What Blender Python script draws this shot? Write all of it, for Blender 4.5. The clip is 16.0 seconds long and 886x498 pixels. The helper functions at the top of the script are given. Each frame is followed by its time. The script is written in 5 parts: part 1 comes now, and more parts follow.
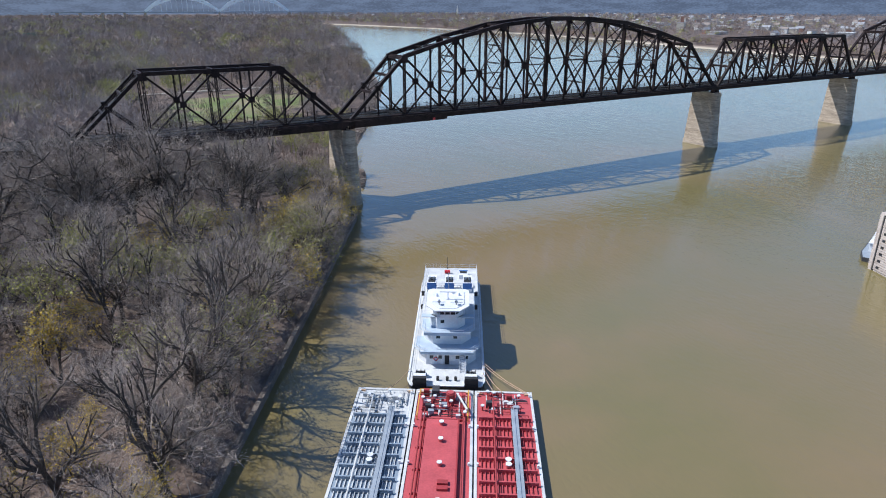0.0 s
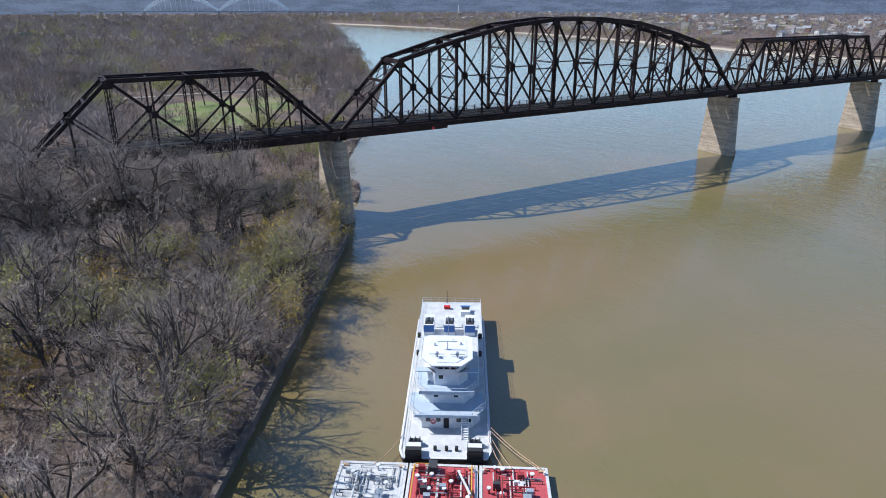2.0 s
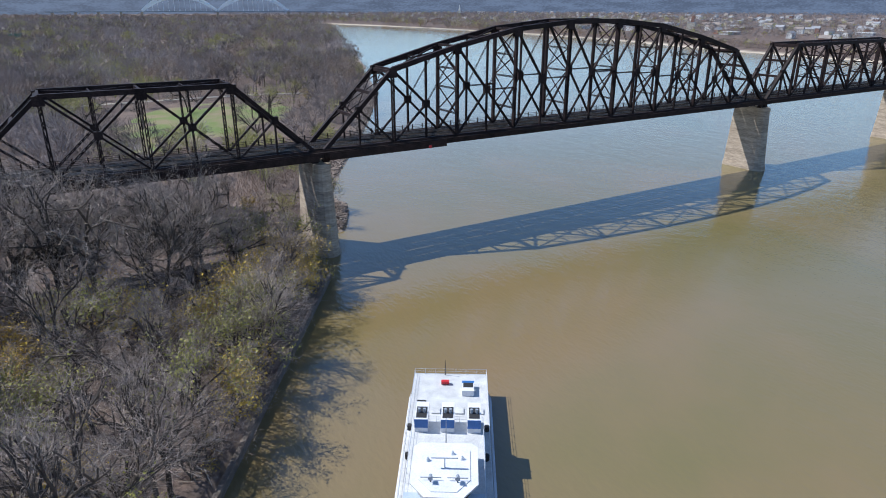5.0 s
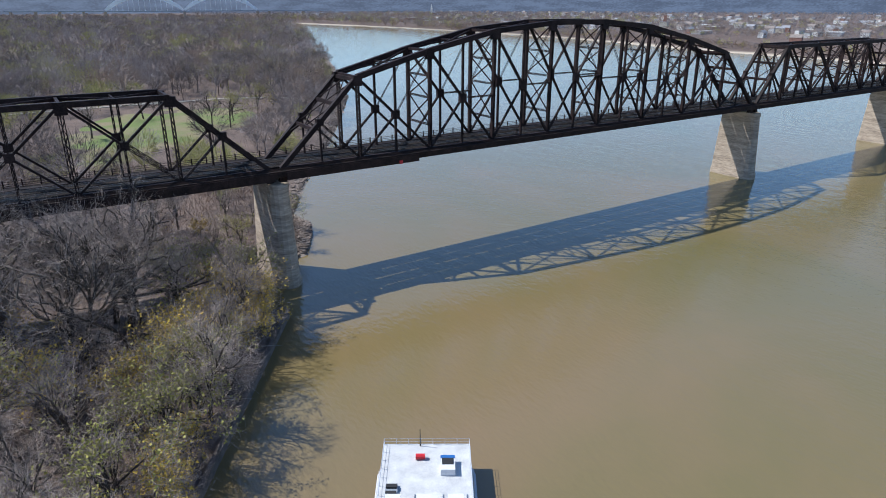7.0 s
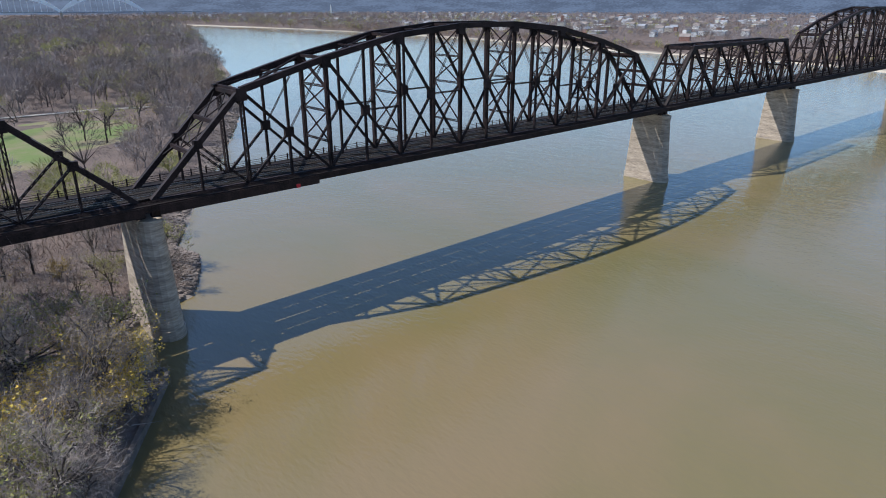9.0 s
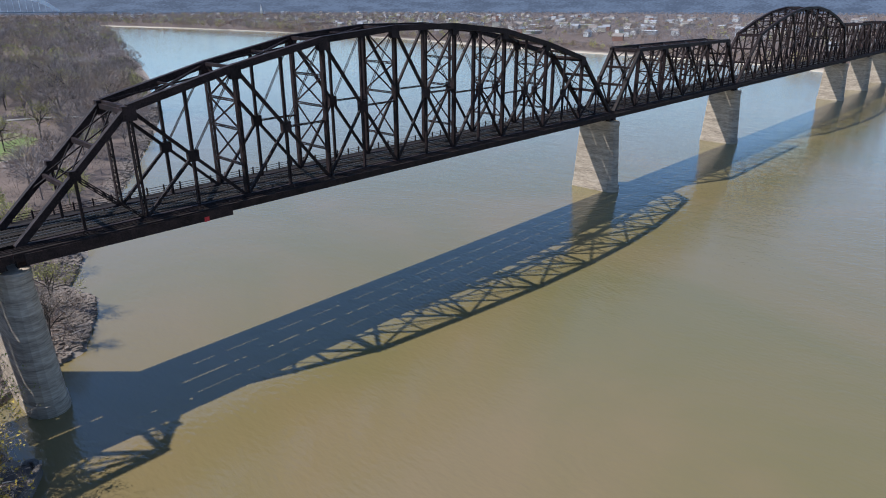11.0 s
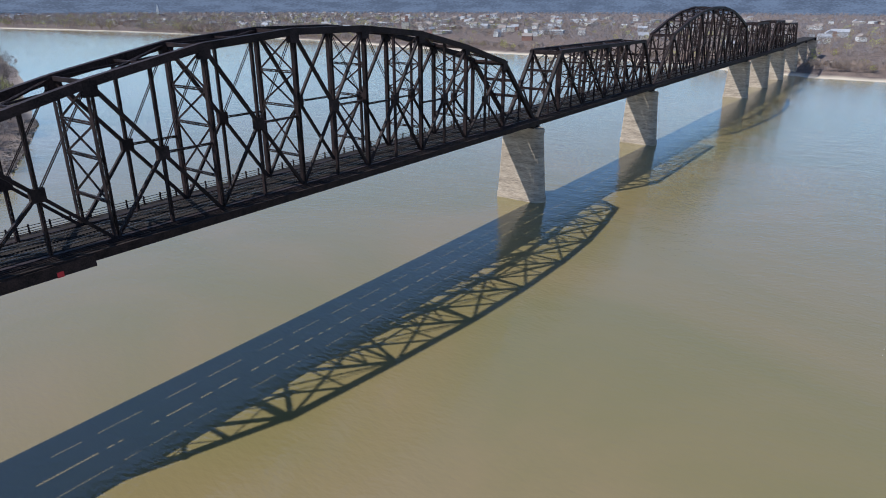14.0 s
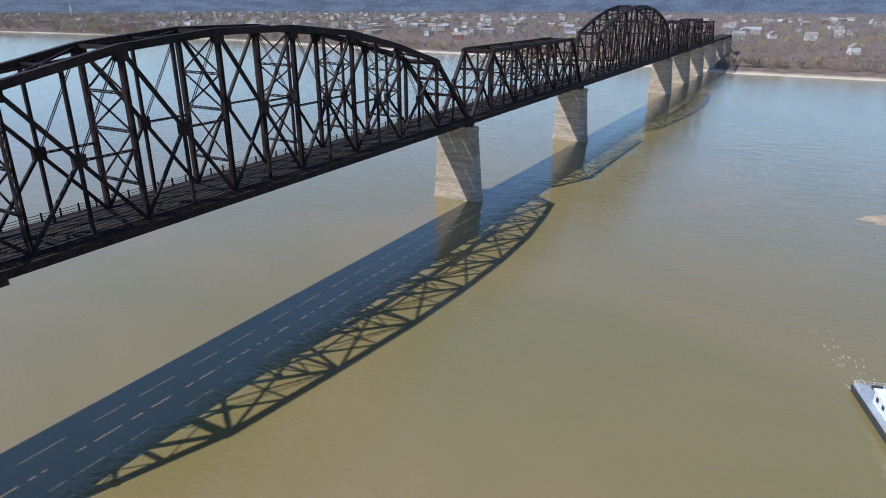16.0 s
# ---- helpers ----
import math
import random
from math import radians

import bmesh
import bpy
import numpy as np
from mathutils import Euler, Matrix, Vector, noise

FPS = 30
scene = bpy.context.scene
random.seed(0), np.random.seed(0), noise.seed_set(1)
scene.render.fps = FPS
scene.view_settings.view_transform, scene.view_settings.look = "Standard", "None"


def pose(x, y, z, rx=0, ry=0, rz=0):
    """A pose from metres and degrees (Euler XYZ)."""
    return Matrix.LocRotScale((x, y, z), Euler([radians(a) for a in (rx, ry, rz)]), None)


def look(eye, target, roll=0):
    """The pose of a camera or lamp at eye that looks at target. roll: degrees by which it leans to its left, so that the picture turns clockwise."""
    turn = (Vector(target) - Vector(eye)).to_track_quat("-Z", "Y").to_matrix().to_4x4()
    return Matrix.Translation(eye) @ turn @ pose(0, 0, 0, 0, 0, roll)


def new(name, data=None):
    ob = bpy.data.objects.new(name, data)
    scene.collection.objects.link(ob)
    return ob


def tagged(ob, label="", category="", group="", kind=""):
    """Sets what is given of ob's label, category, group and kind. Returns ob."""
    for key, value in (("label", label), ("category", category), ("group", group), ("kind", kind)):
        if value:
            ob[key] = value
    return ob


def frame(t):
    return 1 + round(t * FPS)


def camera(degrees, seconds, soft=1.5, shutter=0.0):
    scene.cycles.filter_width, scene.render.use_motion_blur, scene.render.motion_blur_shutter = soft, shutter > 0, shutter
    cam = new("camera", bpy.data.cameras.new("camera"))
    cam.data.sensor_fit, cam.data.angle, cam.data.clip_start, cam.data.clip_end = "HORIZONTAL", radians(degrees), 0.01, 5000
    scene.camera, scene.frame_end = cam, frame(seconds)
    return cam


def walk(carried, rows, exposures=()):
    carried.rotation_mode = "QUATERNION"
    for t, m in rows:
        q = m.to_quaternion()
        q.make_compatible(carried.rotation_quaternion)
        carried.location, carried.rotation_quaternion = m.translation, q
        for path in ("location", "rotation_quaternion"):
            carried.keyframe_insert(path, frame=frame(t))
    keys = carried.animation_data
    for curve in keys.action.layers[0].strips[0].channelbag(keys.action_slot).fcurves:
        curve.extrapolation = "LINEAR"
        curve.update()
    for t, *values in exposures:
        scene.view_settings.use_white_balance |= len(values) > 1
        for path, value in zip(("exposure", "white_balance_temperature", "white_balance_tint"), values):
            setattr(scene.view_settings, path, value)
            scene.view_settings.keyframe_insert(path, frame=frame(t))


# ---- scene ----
cam = camera(69.06, 16.0, soft=1.0)

# seconds, x, y, z, tilt, roll, yaw
PATH = [
    (0, -96.51, -211.36, 67.76, 69.17, -0.02, -31.00),
    (0.5, -93.66, -206.93, 67.78, 69.14, -0.02, -30.95),
    (1, -90.98, -202.64, 67.75, 69.13, -0.02, -30.94),
    (1.5, -88.21, -198.23, 67.73, 69.11, 0.02, -30.93),
    (2, -85.53, -193.89, 67.75, 69.11, -0.00, -30.90),
    (2.5, -82.93, -189.76, 67.85, 69.11, 0.02, -30.87),
    (3, -80.17, -185.25, 67.78, 69.11, 0.01, -30.84),
    (3.5, -77.30, -180.98, 67.76, 69.12, -0.00, -30.78),
    (4, -74.74, -176.77, 67.76, 69.11, 0.00, -30.76),
    (6.5, -61.12, -155.34, 67.78, 69.07, 0.01, -31.60),
    (7, -58.49, -151.13, 67.74, 69.06, 0.01, -33.14),
    (7.5, -55.61, -146.99, 67.65, 69.09, 0.03, -35.46),
    (8, -52.74, -142.80, 67.64, 69.10, 0.01, -37.64),
    (8.5, -49.83, -138.89, 67.67, 69.10, 0.01, -39.60),
    (9, -46.76, -135.32, 67.82, 69.10, 0.02, -41.44),
    (9.5, -43.21, -131.37, 67.78, 69.10, 0.02, -43.25),
    (12, -24.18, -113.01, 67.73, 69.11, -0.03, -48.45),
    (12.5, -20.61, -109.88, 67.70, 69.12, -0.04, -49.06),
    (13, -18.49, -108.22, 67.76, 69.13, -0.04, -49.45),
    (13.5, -16.88, -106.68, 67.73, 69.11, -0.03, -51.15),
    (14, -16.38, -106.05, 67.65, 69.10, -0.04, -54.54),
    (14.5, -15.99, -105.54, 67.61, 69.07, -0.01, -56.74),
    (15, -15.75, -105.19, 67.59, 69.06, -0.02, -58.21),
    (15.5, -15.62, -105.06, 67.57, 69.05, -0.02, -59.67),
    (16, -15.08, -104.84, 67.56, 69.04, -0.01, -60.42),
]
walk(cam, [(t, pose(x, y, z, rx, ry, rz)) for t, x, y, z, rx, ry, rz in PATH], [(0, 0.25, 5980, 9), (16, 0.25, 5980, 9)])

# world and sun
SUN_DIR = Vector((-0.62, 0.585, 1.0)).normalized()
world = bpy.data.worlds.new("sky")
scene.world = world
world.use_nodes = True
sky = world.node_tree.nodes.new("ShaderNodeTexSky")
sky.sky_type, sky.sun_disc = "NISHITA", False
sky.sun_elevation = math.asin(SUN_DIR.z)
sky.sun_rotation = math.atan2(SUN_DIR.x, SUN_DIR.y)
sky.air_density, sky.dust_density, sky.ozone_density = 1.0, 0.4, 4.5
sky.altitude = 1300
world.node_tree.nodes["Background"].inputs[1].default_value = 0.14
world.node_tree.links.new(sky.outputs[0], world.node_tree.nodes["Background"].inputs[0])
sun = new("sun", bpy.data.lights.new("sun", "SUN"))
sun.data.energy, sun.data.angle, sun.data.color = 5.0, radians(0.55), (1.0, 0.955, 0.885)
sun.matrix_world = look(SUN_DIR * 900, (0, 0, 0))

rng = np.random.default_rng(7)


# materials
def material(name, base, dark=None, rough=0.7, metal=0.0, scale=1.0, fine=8.0, bump=0.2, dist=0.05, random=0.0, contrast=(0.35, 0.65), streak=1.0):
    """Two scales of noise mix two colours; the fine one also gives relief. random: brightness change from object to object."""
    m = bpy.data.materials.new(name)
    m.use_nodes = True
    nt = m.node_tree
    b = nt.nodes["Principled BSDF"]
    geo = nt.nodes.new("ShaderNodeNewGeometry")
    dark = dark or tuple(c * 0.55 for c in base)

    def noise_at(s, detail):
        n = nt.nodes.new("ShaderNodeTexNoise")
        n.inputs["Scale"].default_value, n.inputs["Detail"].default_value = s, detail
        if streak != 1.0:
            mp = nt.nodes.new("ShaderNodeMapping")
            mp.inputs["Scale"].default_value = (1, 1, streak)
            nt.links.new(geo.outputs["Position"], mp.inputs[0])
            nt.links.new(mp.outputs[0], n.inputs["Vector"])
        else:
            nt.links.new(geo.outputs["Position"], n.inputs["Vector"])
        return n

    big, small = noise_at(scale, 4), noise_at(scale * fine, 3)
    add = nt.nodes.new("ShaderNodeMath")
    add.operation = "MULTIPLY_ADD"
    add.inputs[1].default_value = 0.5
    nt.links.new(small.outputs["Fac"], add.inputs[0])
    half = nt.nodes.new("ShaderNodeMath")
    half.operation = "MULTIPLY"
    half.inputs[1].default_value = 0.5
    nt.links.new(big.outputs["Fac"], half.inputs[0])
    nt.links.new(half.outputs[0], add.inputs[2])
    ramp = nt.nodes.new("ShaderNodeValToRGB")
    ramp.color_ramp.elements[0].position, ramp.color_ramp.elements[1].position = contrast
    ramp.color_ramp.elements[0].color, ramp.color_ramp.elements[1].color = (*dark, 1), (*base, 1)
    nt.links.new(add.outputs[0], ramp.inputs[0])
    out = ramp.outputs[0]
    if random:
        info = nt.nodes.new("ShaderNodeObjectInfo")
        hsv = nt.nodes.new("ShaderNodeHueSaturation")
        span = nt.nodes.new("ShaderNodeMapRange")
        span.inputs["To Min"].default_value, span.inputs["To Max"].default_value = 1 - random, 1 + random
        nt.links.new(info.outputs["Random"], span.inputs["Value"])
        nt.links.new(span.outputs[0], hsv.inputs["Value"])
        nt.links.new(out, hsv.inputs["Color"])
        out = hsv.outputs[0]
    nt.links.new(out, b.inputs["Base Color"])
    b.inputs["Roughness"].default_value, b.inputs["Metallic"].default_value = rough, metal
    if bump:
        bp = nt.nodes.new("ShaderNodeBump")
        bp.inputs["Strength"].default_value, bp.inputs["Distance"].default_value = bump, dist
        nt.links.new(small.outputs["Fac"], bp.inputs["Height"])
        nt.links.new(bp.outputs[0], b.inputs["Normal"])
    return m


STEEL = material("weathered_steel", (0.036, 0.023, 0.022), (0.007, 0.0048, 0.005), 0.62, 0.0, 0.35, 9, 0.3, 0.03, 0.25)
RUST = material("rusty_steel", (0.044, 0.027, 0.023), (0.011, 0.008, 0.0072), 0.75, 0.0, 0.6, 8, 0.3, 0.03, 0.2)
TIMBER = material("old_ties", (0.042, 0.034, 0.030), (0.016, 0.013, 0.012), 0.85, 0, 0.8, 9, 0.4, 0.03)
for m in (STEEL, RUST, TIMBER):
    m.node_tree.nodes["Principled BSDF"].inputs["Specular IOR Level"].default_value = 0.12
RAIL = material("rail_steel", (0.30, 0.27, 0.25), (0.16, 0.13, 0.11), 0.35, 0.8, 2.0, 6, 0.1, 0.01)
CONCRETE = material("stained_concrete", (0.50, 0.405, 0.31), (0.21, 0.165, 0.125), 0.85, 0, 0.11, 5, 0.25, 0.05, 0, (0.36, 0.62), 7.0)
BANKWALL = material("bank_wall_concrete", (0.20, 0.165, 0.14), (0.075, 0.06, 0.05), 0.9, 0, 0.5, 9, 0.5, 0.06)
WHITE = material("white_paint", (0.73, 0.74, 0.76), (0.56, 0.57, 0.60), 0.45, 0, 0.4, 10, 0.05, 0.01)
DECKGREY = material("blue_grey_deck_paint", (0.46, 0.54, 0.63), (0.33, 0.40, 0.48), 0.6, 0, 0.6, 10, 0.1, 0.01)
BARGEGREY = material("slate_barge_paint", (0.27, 0.33, 0.40), (0.16, 0.20, 0.25), 0.6, 0, 0.5, 10, 0.12, 0.02)
BLUE = material("blue_paint", (0.03, 0.14, 0.42), (0.02, 0.10, 0.30), 0.4, 0, 1.0, 8, 0.05, 0.01)
REDDECK = material("red_deck_paint", (0.50, 0.085, 0.095), (0.36, 0.058, 0.066), 0.6, 0, 0.35, 10, 0.12, 0.02)
REDPIPE = material("red_pipe_paint", (0.36, 0.04, 0.045), (0.22, 0.03, 0.03), 0.5, 0, 1.0, 8, 0.1, 0.01)
PALE = material("pale_deck_paint", (0.64, 0.645, 0.64), (0.40, 0.405, 0.41), 0.6, 0, 0.5, 12, 0.15, 0.02)
GREYSTEEL = material("grey_painted_steel", (0.34, 0.38, 0.43), (0.22, 0.25, 0.29), 0.55, 0.1, 0.7, 9, 0.1, 0.01)
BLACK = material("black_rubber", (0.022, 0.022, 0.024), (0.012, 0.012, 0.013), 0.7, 0, 1.5, 6, 0.3, 0.02)
ROPE = material("mooring_wire", (0.55, 0.36, 0.22), (0.38, 0.25, 0.16), 0.8, 0, 3, 6, 0)
HULL = material("dark_hull_paint", (0.05, 0.05, 0.055), (0.03, 0.028, 0.028), 0.55, 0, 0.5, 10, 0.1, 0.02)
GLASS = material("dark_window_glass", (0.02, 0.03, 0.04), (0.012, 0.018, 0.025), 0.06, 0, 1, 4, 0)
YELLOW = material("orange_yellow_paint", (0.66, 0.36, 0.05), (0.48, 0.24, 0.04), 0.55, 0, 1.0, 6, 0.05, 0.01)
SIGNRED = material("signal_red_paint", (0.62, 0.02, 0.03), (0.5, 0.02, 0.03), 0.5, 0, 2, 4, 0)


# geometry helpers
class Geo:
    """Collects corners and faces of one mesh."""

    def __init__(self):
        self.v, self.f = [], []

    def hull8(self, c):
        n = len(self.v)
        self.v += [tuple(p) for p in c]
        self.f += [(n, n + 3, n + 2, n + 1), (n + 4, n + 5, n + 6, n + 7)] + [(n + i, n + (i + 1) % 4, n + 4 + (i + 1) % 4, n + 4 + i) for i in range(4)]

    def box(self, x0, x1, y0, y1, z0, z1):
        self.hull8([(x0, y0, z0), (x1, y0, z0), (x1, y1, z0), (x0, y1, z0), (x0, y0, z1), (x1, y0, z1), (x1, y1, z1), (x0, y1, z1)])

    def beam(self, a, b, w, h, side=(0, 1, 0)):
        """A bar from a to b: w along side, h across it."""
        a, b, s = Vector(a), Vector(b), Vector(side)
        d = (b - a).normalized()
        s = (s - d * s.dot(d))
        s = s.normalized() if s.length > 1e-4 else d.orthogonal().normalized()
        u = d.cross(s)
        s, u = s * (w / 2), u * (h / 2)
        self.hull8([a - s - u, a + s - u, a + s + u, a - s + u, b - s - u, b + s - u, b + s + u, b - s + u])

    def laced(self, a, b, w, d, side=(0, 1, 0), plate=0.16, pitch=1.5):
        """A built-up column: two plates held apart by zigzag bars on both faces."""
        a, b, s = Vector(a), Vector(b), Vector(side)
        way = (b - a).normalized()
        s = (s - way * s.dot(way)).normalized()
        u = way.cross(s)
        off = u * (d / 2 - plate / 2)
        self.beam(a + off, b + off, w, plate, s)
        self.beam(a - off, b - off, w, plate, s)
        length = (b - a).length
        n = max(2, int(length / pitch))
        for k in range(n):
            p, q = a + way * (length * k / n), a + way * (length * (k + 1) / n)
            g = off if k % 2 else -off
            for e in (s * (w / 2), s * (-w / 2)):
                self.beam(p + g + e, q - g + e, 0.03, 0.13, s)

    def prism(self, ring, z0, z1, top=None):
        """Walls and ends over a ring of (x, y); top: another ring for the upper end."""
        n, k = len(self.v), len(ring)
        self.v += [(x, y, z0) for x, y in ring] + [(x, y, z1) for x, y in (top or ring)]
        self.f += [(n + i, n + (i + 1) % k, n + k + (i + 1) % k, n + k + i) for i in range(k)]
        self.f += [tuple(n + k + i for i in range(k)), tuple(n + k - 1 - i for i in range(k))]

    def tube(self, pts, r, sides=6, r1=None):
        """A round bar along points."""
        pts = [Vector(p) for p in pts]
        r1 = r if r1 is None else r1
        n, prev = len(self.v), None
        for i, p in enumerate(pts):
            d = (pts[min(i + 1, len(pts) - 1)] - pts[max(i - 1, 0)]).normalized()
            s = d.orthogonal().normalized() if prev is None else (prev - d * prev.dot(d)).normalized()
            prev, t = s, d.cross(s)
            q = r + (r1 - r) * i / max(1, len(pts) - 1)
            self.v += [tuple(p + (s * math.cos(6.28318 * j / sides) + t * math.sin(6.28318 * j / sides)) * q) for j in range(sides)]
        for i in range(len(pts) - 1):
            for j in range(sides):
                a, b = n + i * sides + j, n + i * sides + (j + 1) % sides
                self.f.append((a, b, b + sides, a + sides))
        self.f += [tuple(n + sides - 1 - j for j in range(sides)), tuple(n + (len(pts) - 1) * sides + j for j in range(sides))]

    def mesh(self, name, mat):
        me = bpy.data.meshes.new(name)
        me.from_pydata(self.v, [], self.f)
        me.materials.append(mat)
        return me


def part(name, geo, mat, parent=None, label=""):
    """Links a Geo (or a ready mesh) as one object under a thing or a part."""
    ob = new(name, geo if isinstance(geo, bpy.types.Mesh) else geo.mesh(name, mat))
    if parent:
        ob.parent = parent
    return tagged(ob, label)


def thing(name, label, category, group="", m=None):
    ob = tagged(new(name), label, category, group)
    if m:
        ob.matrix_world = m
    return ob


def one(g_call, *args, **kw):
    g = Geo()
    g_call(g, *args, **kw)
    return g


# shoreline of the wooded point and of the far bank, as open lines going upstream
NEAR_SHORE = [(-520, -795), (-78.5, -118.7), (-15.2, -20.5), (-15.0, -17.0), (-18.5, -13.0), (-17, 4), (-4, 12), (3, 15), (10.5, 29), (14.5, 40), (12, 51),
              (17, 60), (31, 87), (69, 151), (112, 228), (157, 313), (224, 486), (306, 680), (348, 810), (560, 1400), (700, 1900), (640, 2250), (300, 2500), (-600, 2800), (-3000, 3300)]
FAR_SHORE = [(640, -1500), (700, -600), (735, -160), (741, -27), (775, 130), (818, 353), (858, 522), (900, 1000), (890, 1500), (860, 2000), (800, 2330), (420, 2800), (-500, 3150), (-3000, 3700)]


def signed(px, py, line):
    """Distance to an open line, positive on its left."""
    best = np.full(px.shape, 1e9)
    sign = np.ones(px.shape)
    for (ax, ay), (bx, by) in zip(line, line[1:]):
        dx, dy = bx - ax, by - ay
        t = np.clip(((px - ax) * dx + (py - ay) * dy) / (dx * dx + dy * dy), 0, 1)
        d = np.hypot(px - ax - t * dx, py - ay - t * dy)
        c = dx * (py - ay) - dy * (px - ax)
        near = d < best - 1e-9
        best = np.where(near, d, best)
        sign = np.where(near, np.where(c > 0, 1.0, -1.0), sign)
    return best * sign


def waves(x, y, size, seed):
    r = np.random.default_rng(seed)
    out = 0
    for k in range(6):
        a, ph, s = r.uniform(0, 6.28), r.uniform(0, 6.28), size * r.uniform(0.5, 1.6)
        out = out + np.sin((x * np.cos(a) + y * np.sin(a)) / s + ph)
    return out / 6


def height(x, y):
    """Ground level: river bed below zero, banks above."""
    x, y = np.asarray(x, float), np.asarray(y, float)
    a, b = signed(x, y, NEAR_SHORE), -signed(x, y, FAR_SHORE)
    wall = 1 / (1 + np.exp(np.clip((y + 17) / 1.2, -40, 40)))
    rise = np.where(a > 0, 0.5 + 3.6 * (1 - np.exp(-a / 18)) + 0.5 * waves(x, y, 14, 3) * np.clip(a / 12, 0, 1), np.maximum(a * 0.35, -4))
    walled = np.where(a > 0.9, 1.6 + 1.8 * (1 - np.exp(-a / 20)) + 0.35 * waves(x, y, 9, 4), -3.0)
    near = rise * (1 - wall) + walled * wall
    far = np.where(b > 0, np.minimum(b * 0.16, 5) + 9 * (1 - np.exp(-np.maximum(b - 40, 0) / 160)) + 1.2 * waves(x, y, 60, 5) * np.clip(b / 60, 0, 1), np.maximum(b * 0.2, -4))
    return np.maximum(near, far)


def steps(lo, hi, fine_lo, fine_hi, fine, grow=1.16):
    mid = list(np.arange(fine_lo, fine_hi + 1e-6, fine))
    up, s = [], fine
    while (up[-1] if up else fine_hi) < hi:
        s *= grow
        up.append((up[-1] if up else fine_hi) + min(s, 260))
    dn, s = [], fine
    while (dn[-1] if dn else fine_lo) > lo:
        s *= grow
        dn.append((dn[-1] if dn else fine_lo) - min(s, 260))
    return np.array(dn[::-1] + mid + up)


def grid_mesh(name, xs, ys, zfun):
    gx, gy = np.meshgrid(xs, ys)
    z = zfun(gx, gy)
    v = np.stack([gx.ravel(), gy.ravel(), z.ravel()], 1)
    nx, ny = len(xs), len(ys)
    i = (np.arange(ny - 1)[:, None] * nx + np.arange(nx - 1)[None, :]).ravel()
    f = np.stack([i, i + 1, i + nx + 1, i + nx], 1)
    me = bpy.data.meshes.new(name)
    me.from_pydata(v.tolist(), [], f.tolist())
    for p in me.polygons:
        p.use_smooth = True
    return me


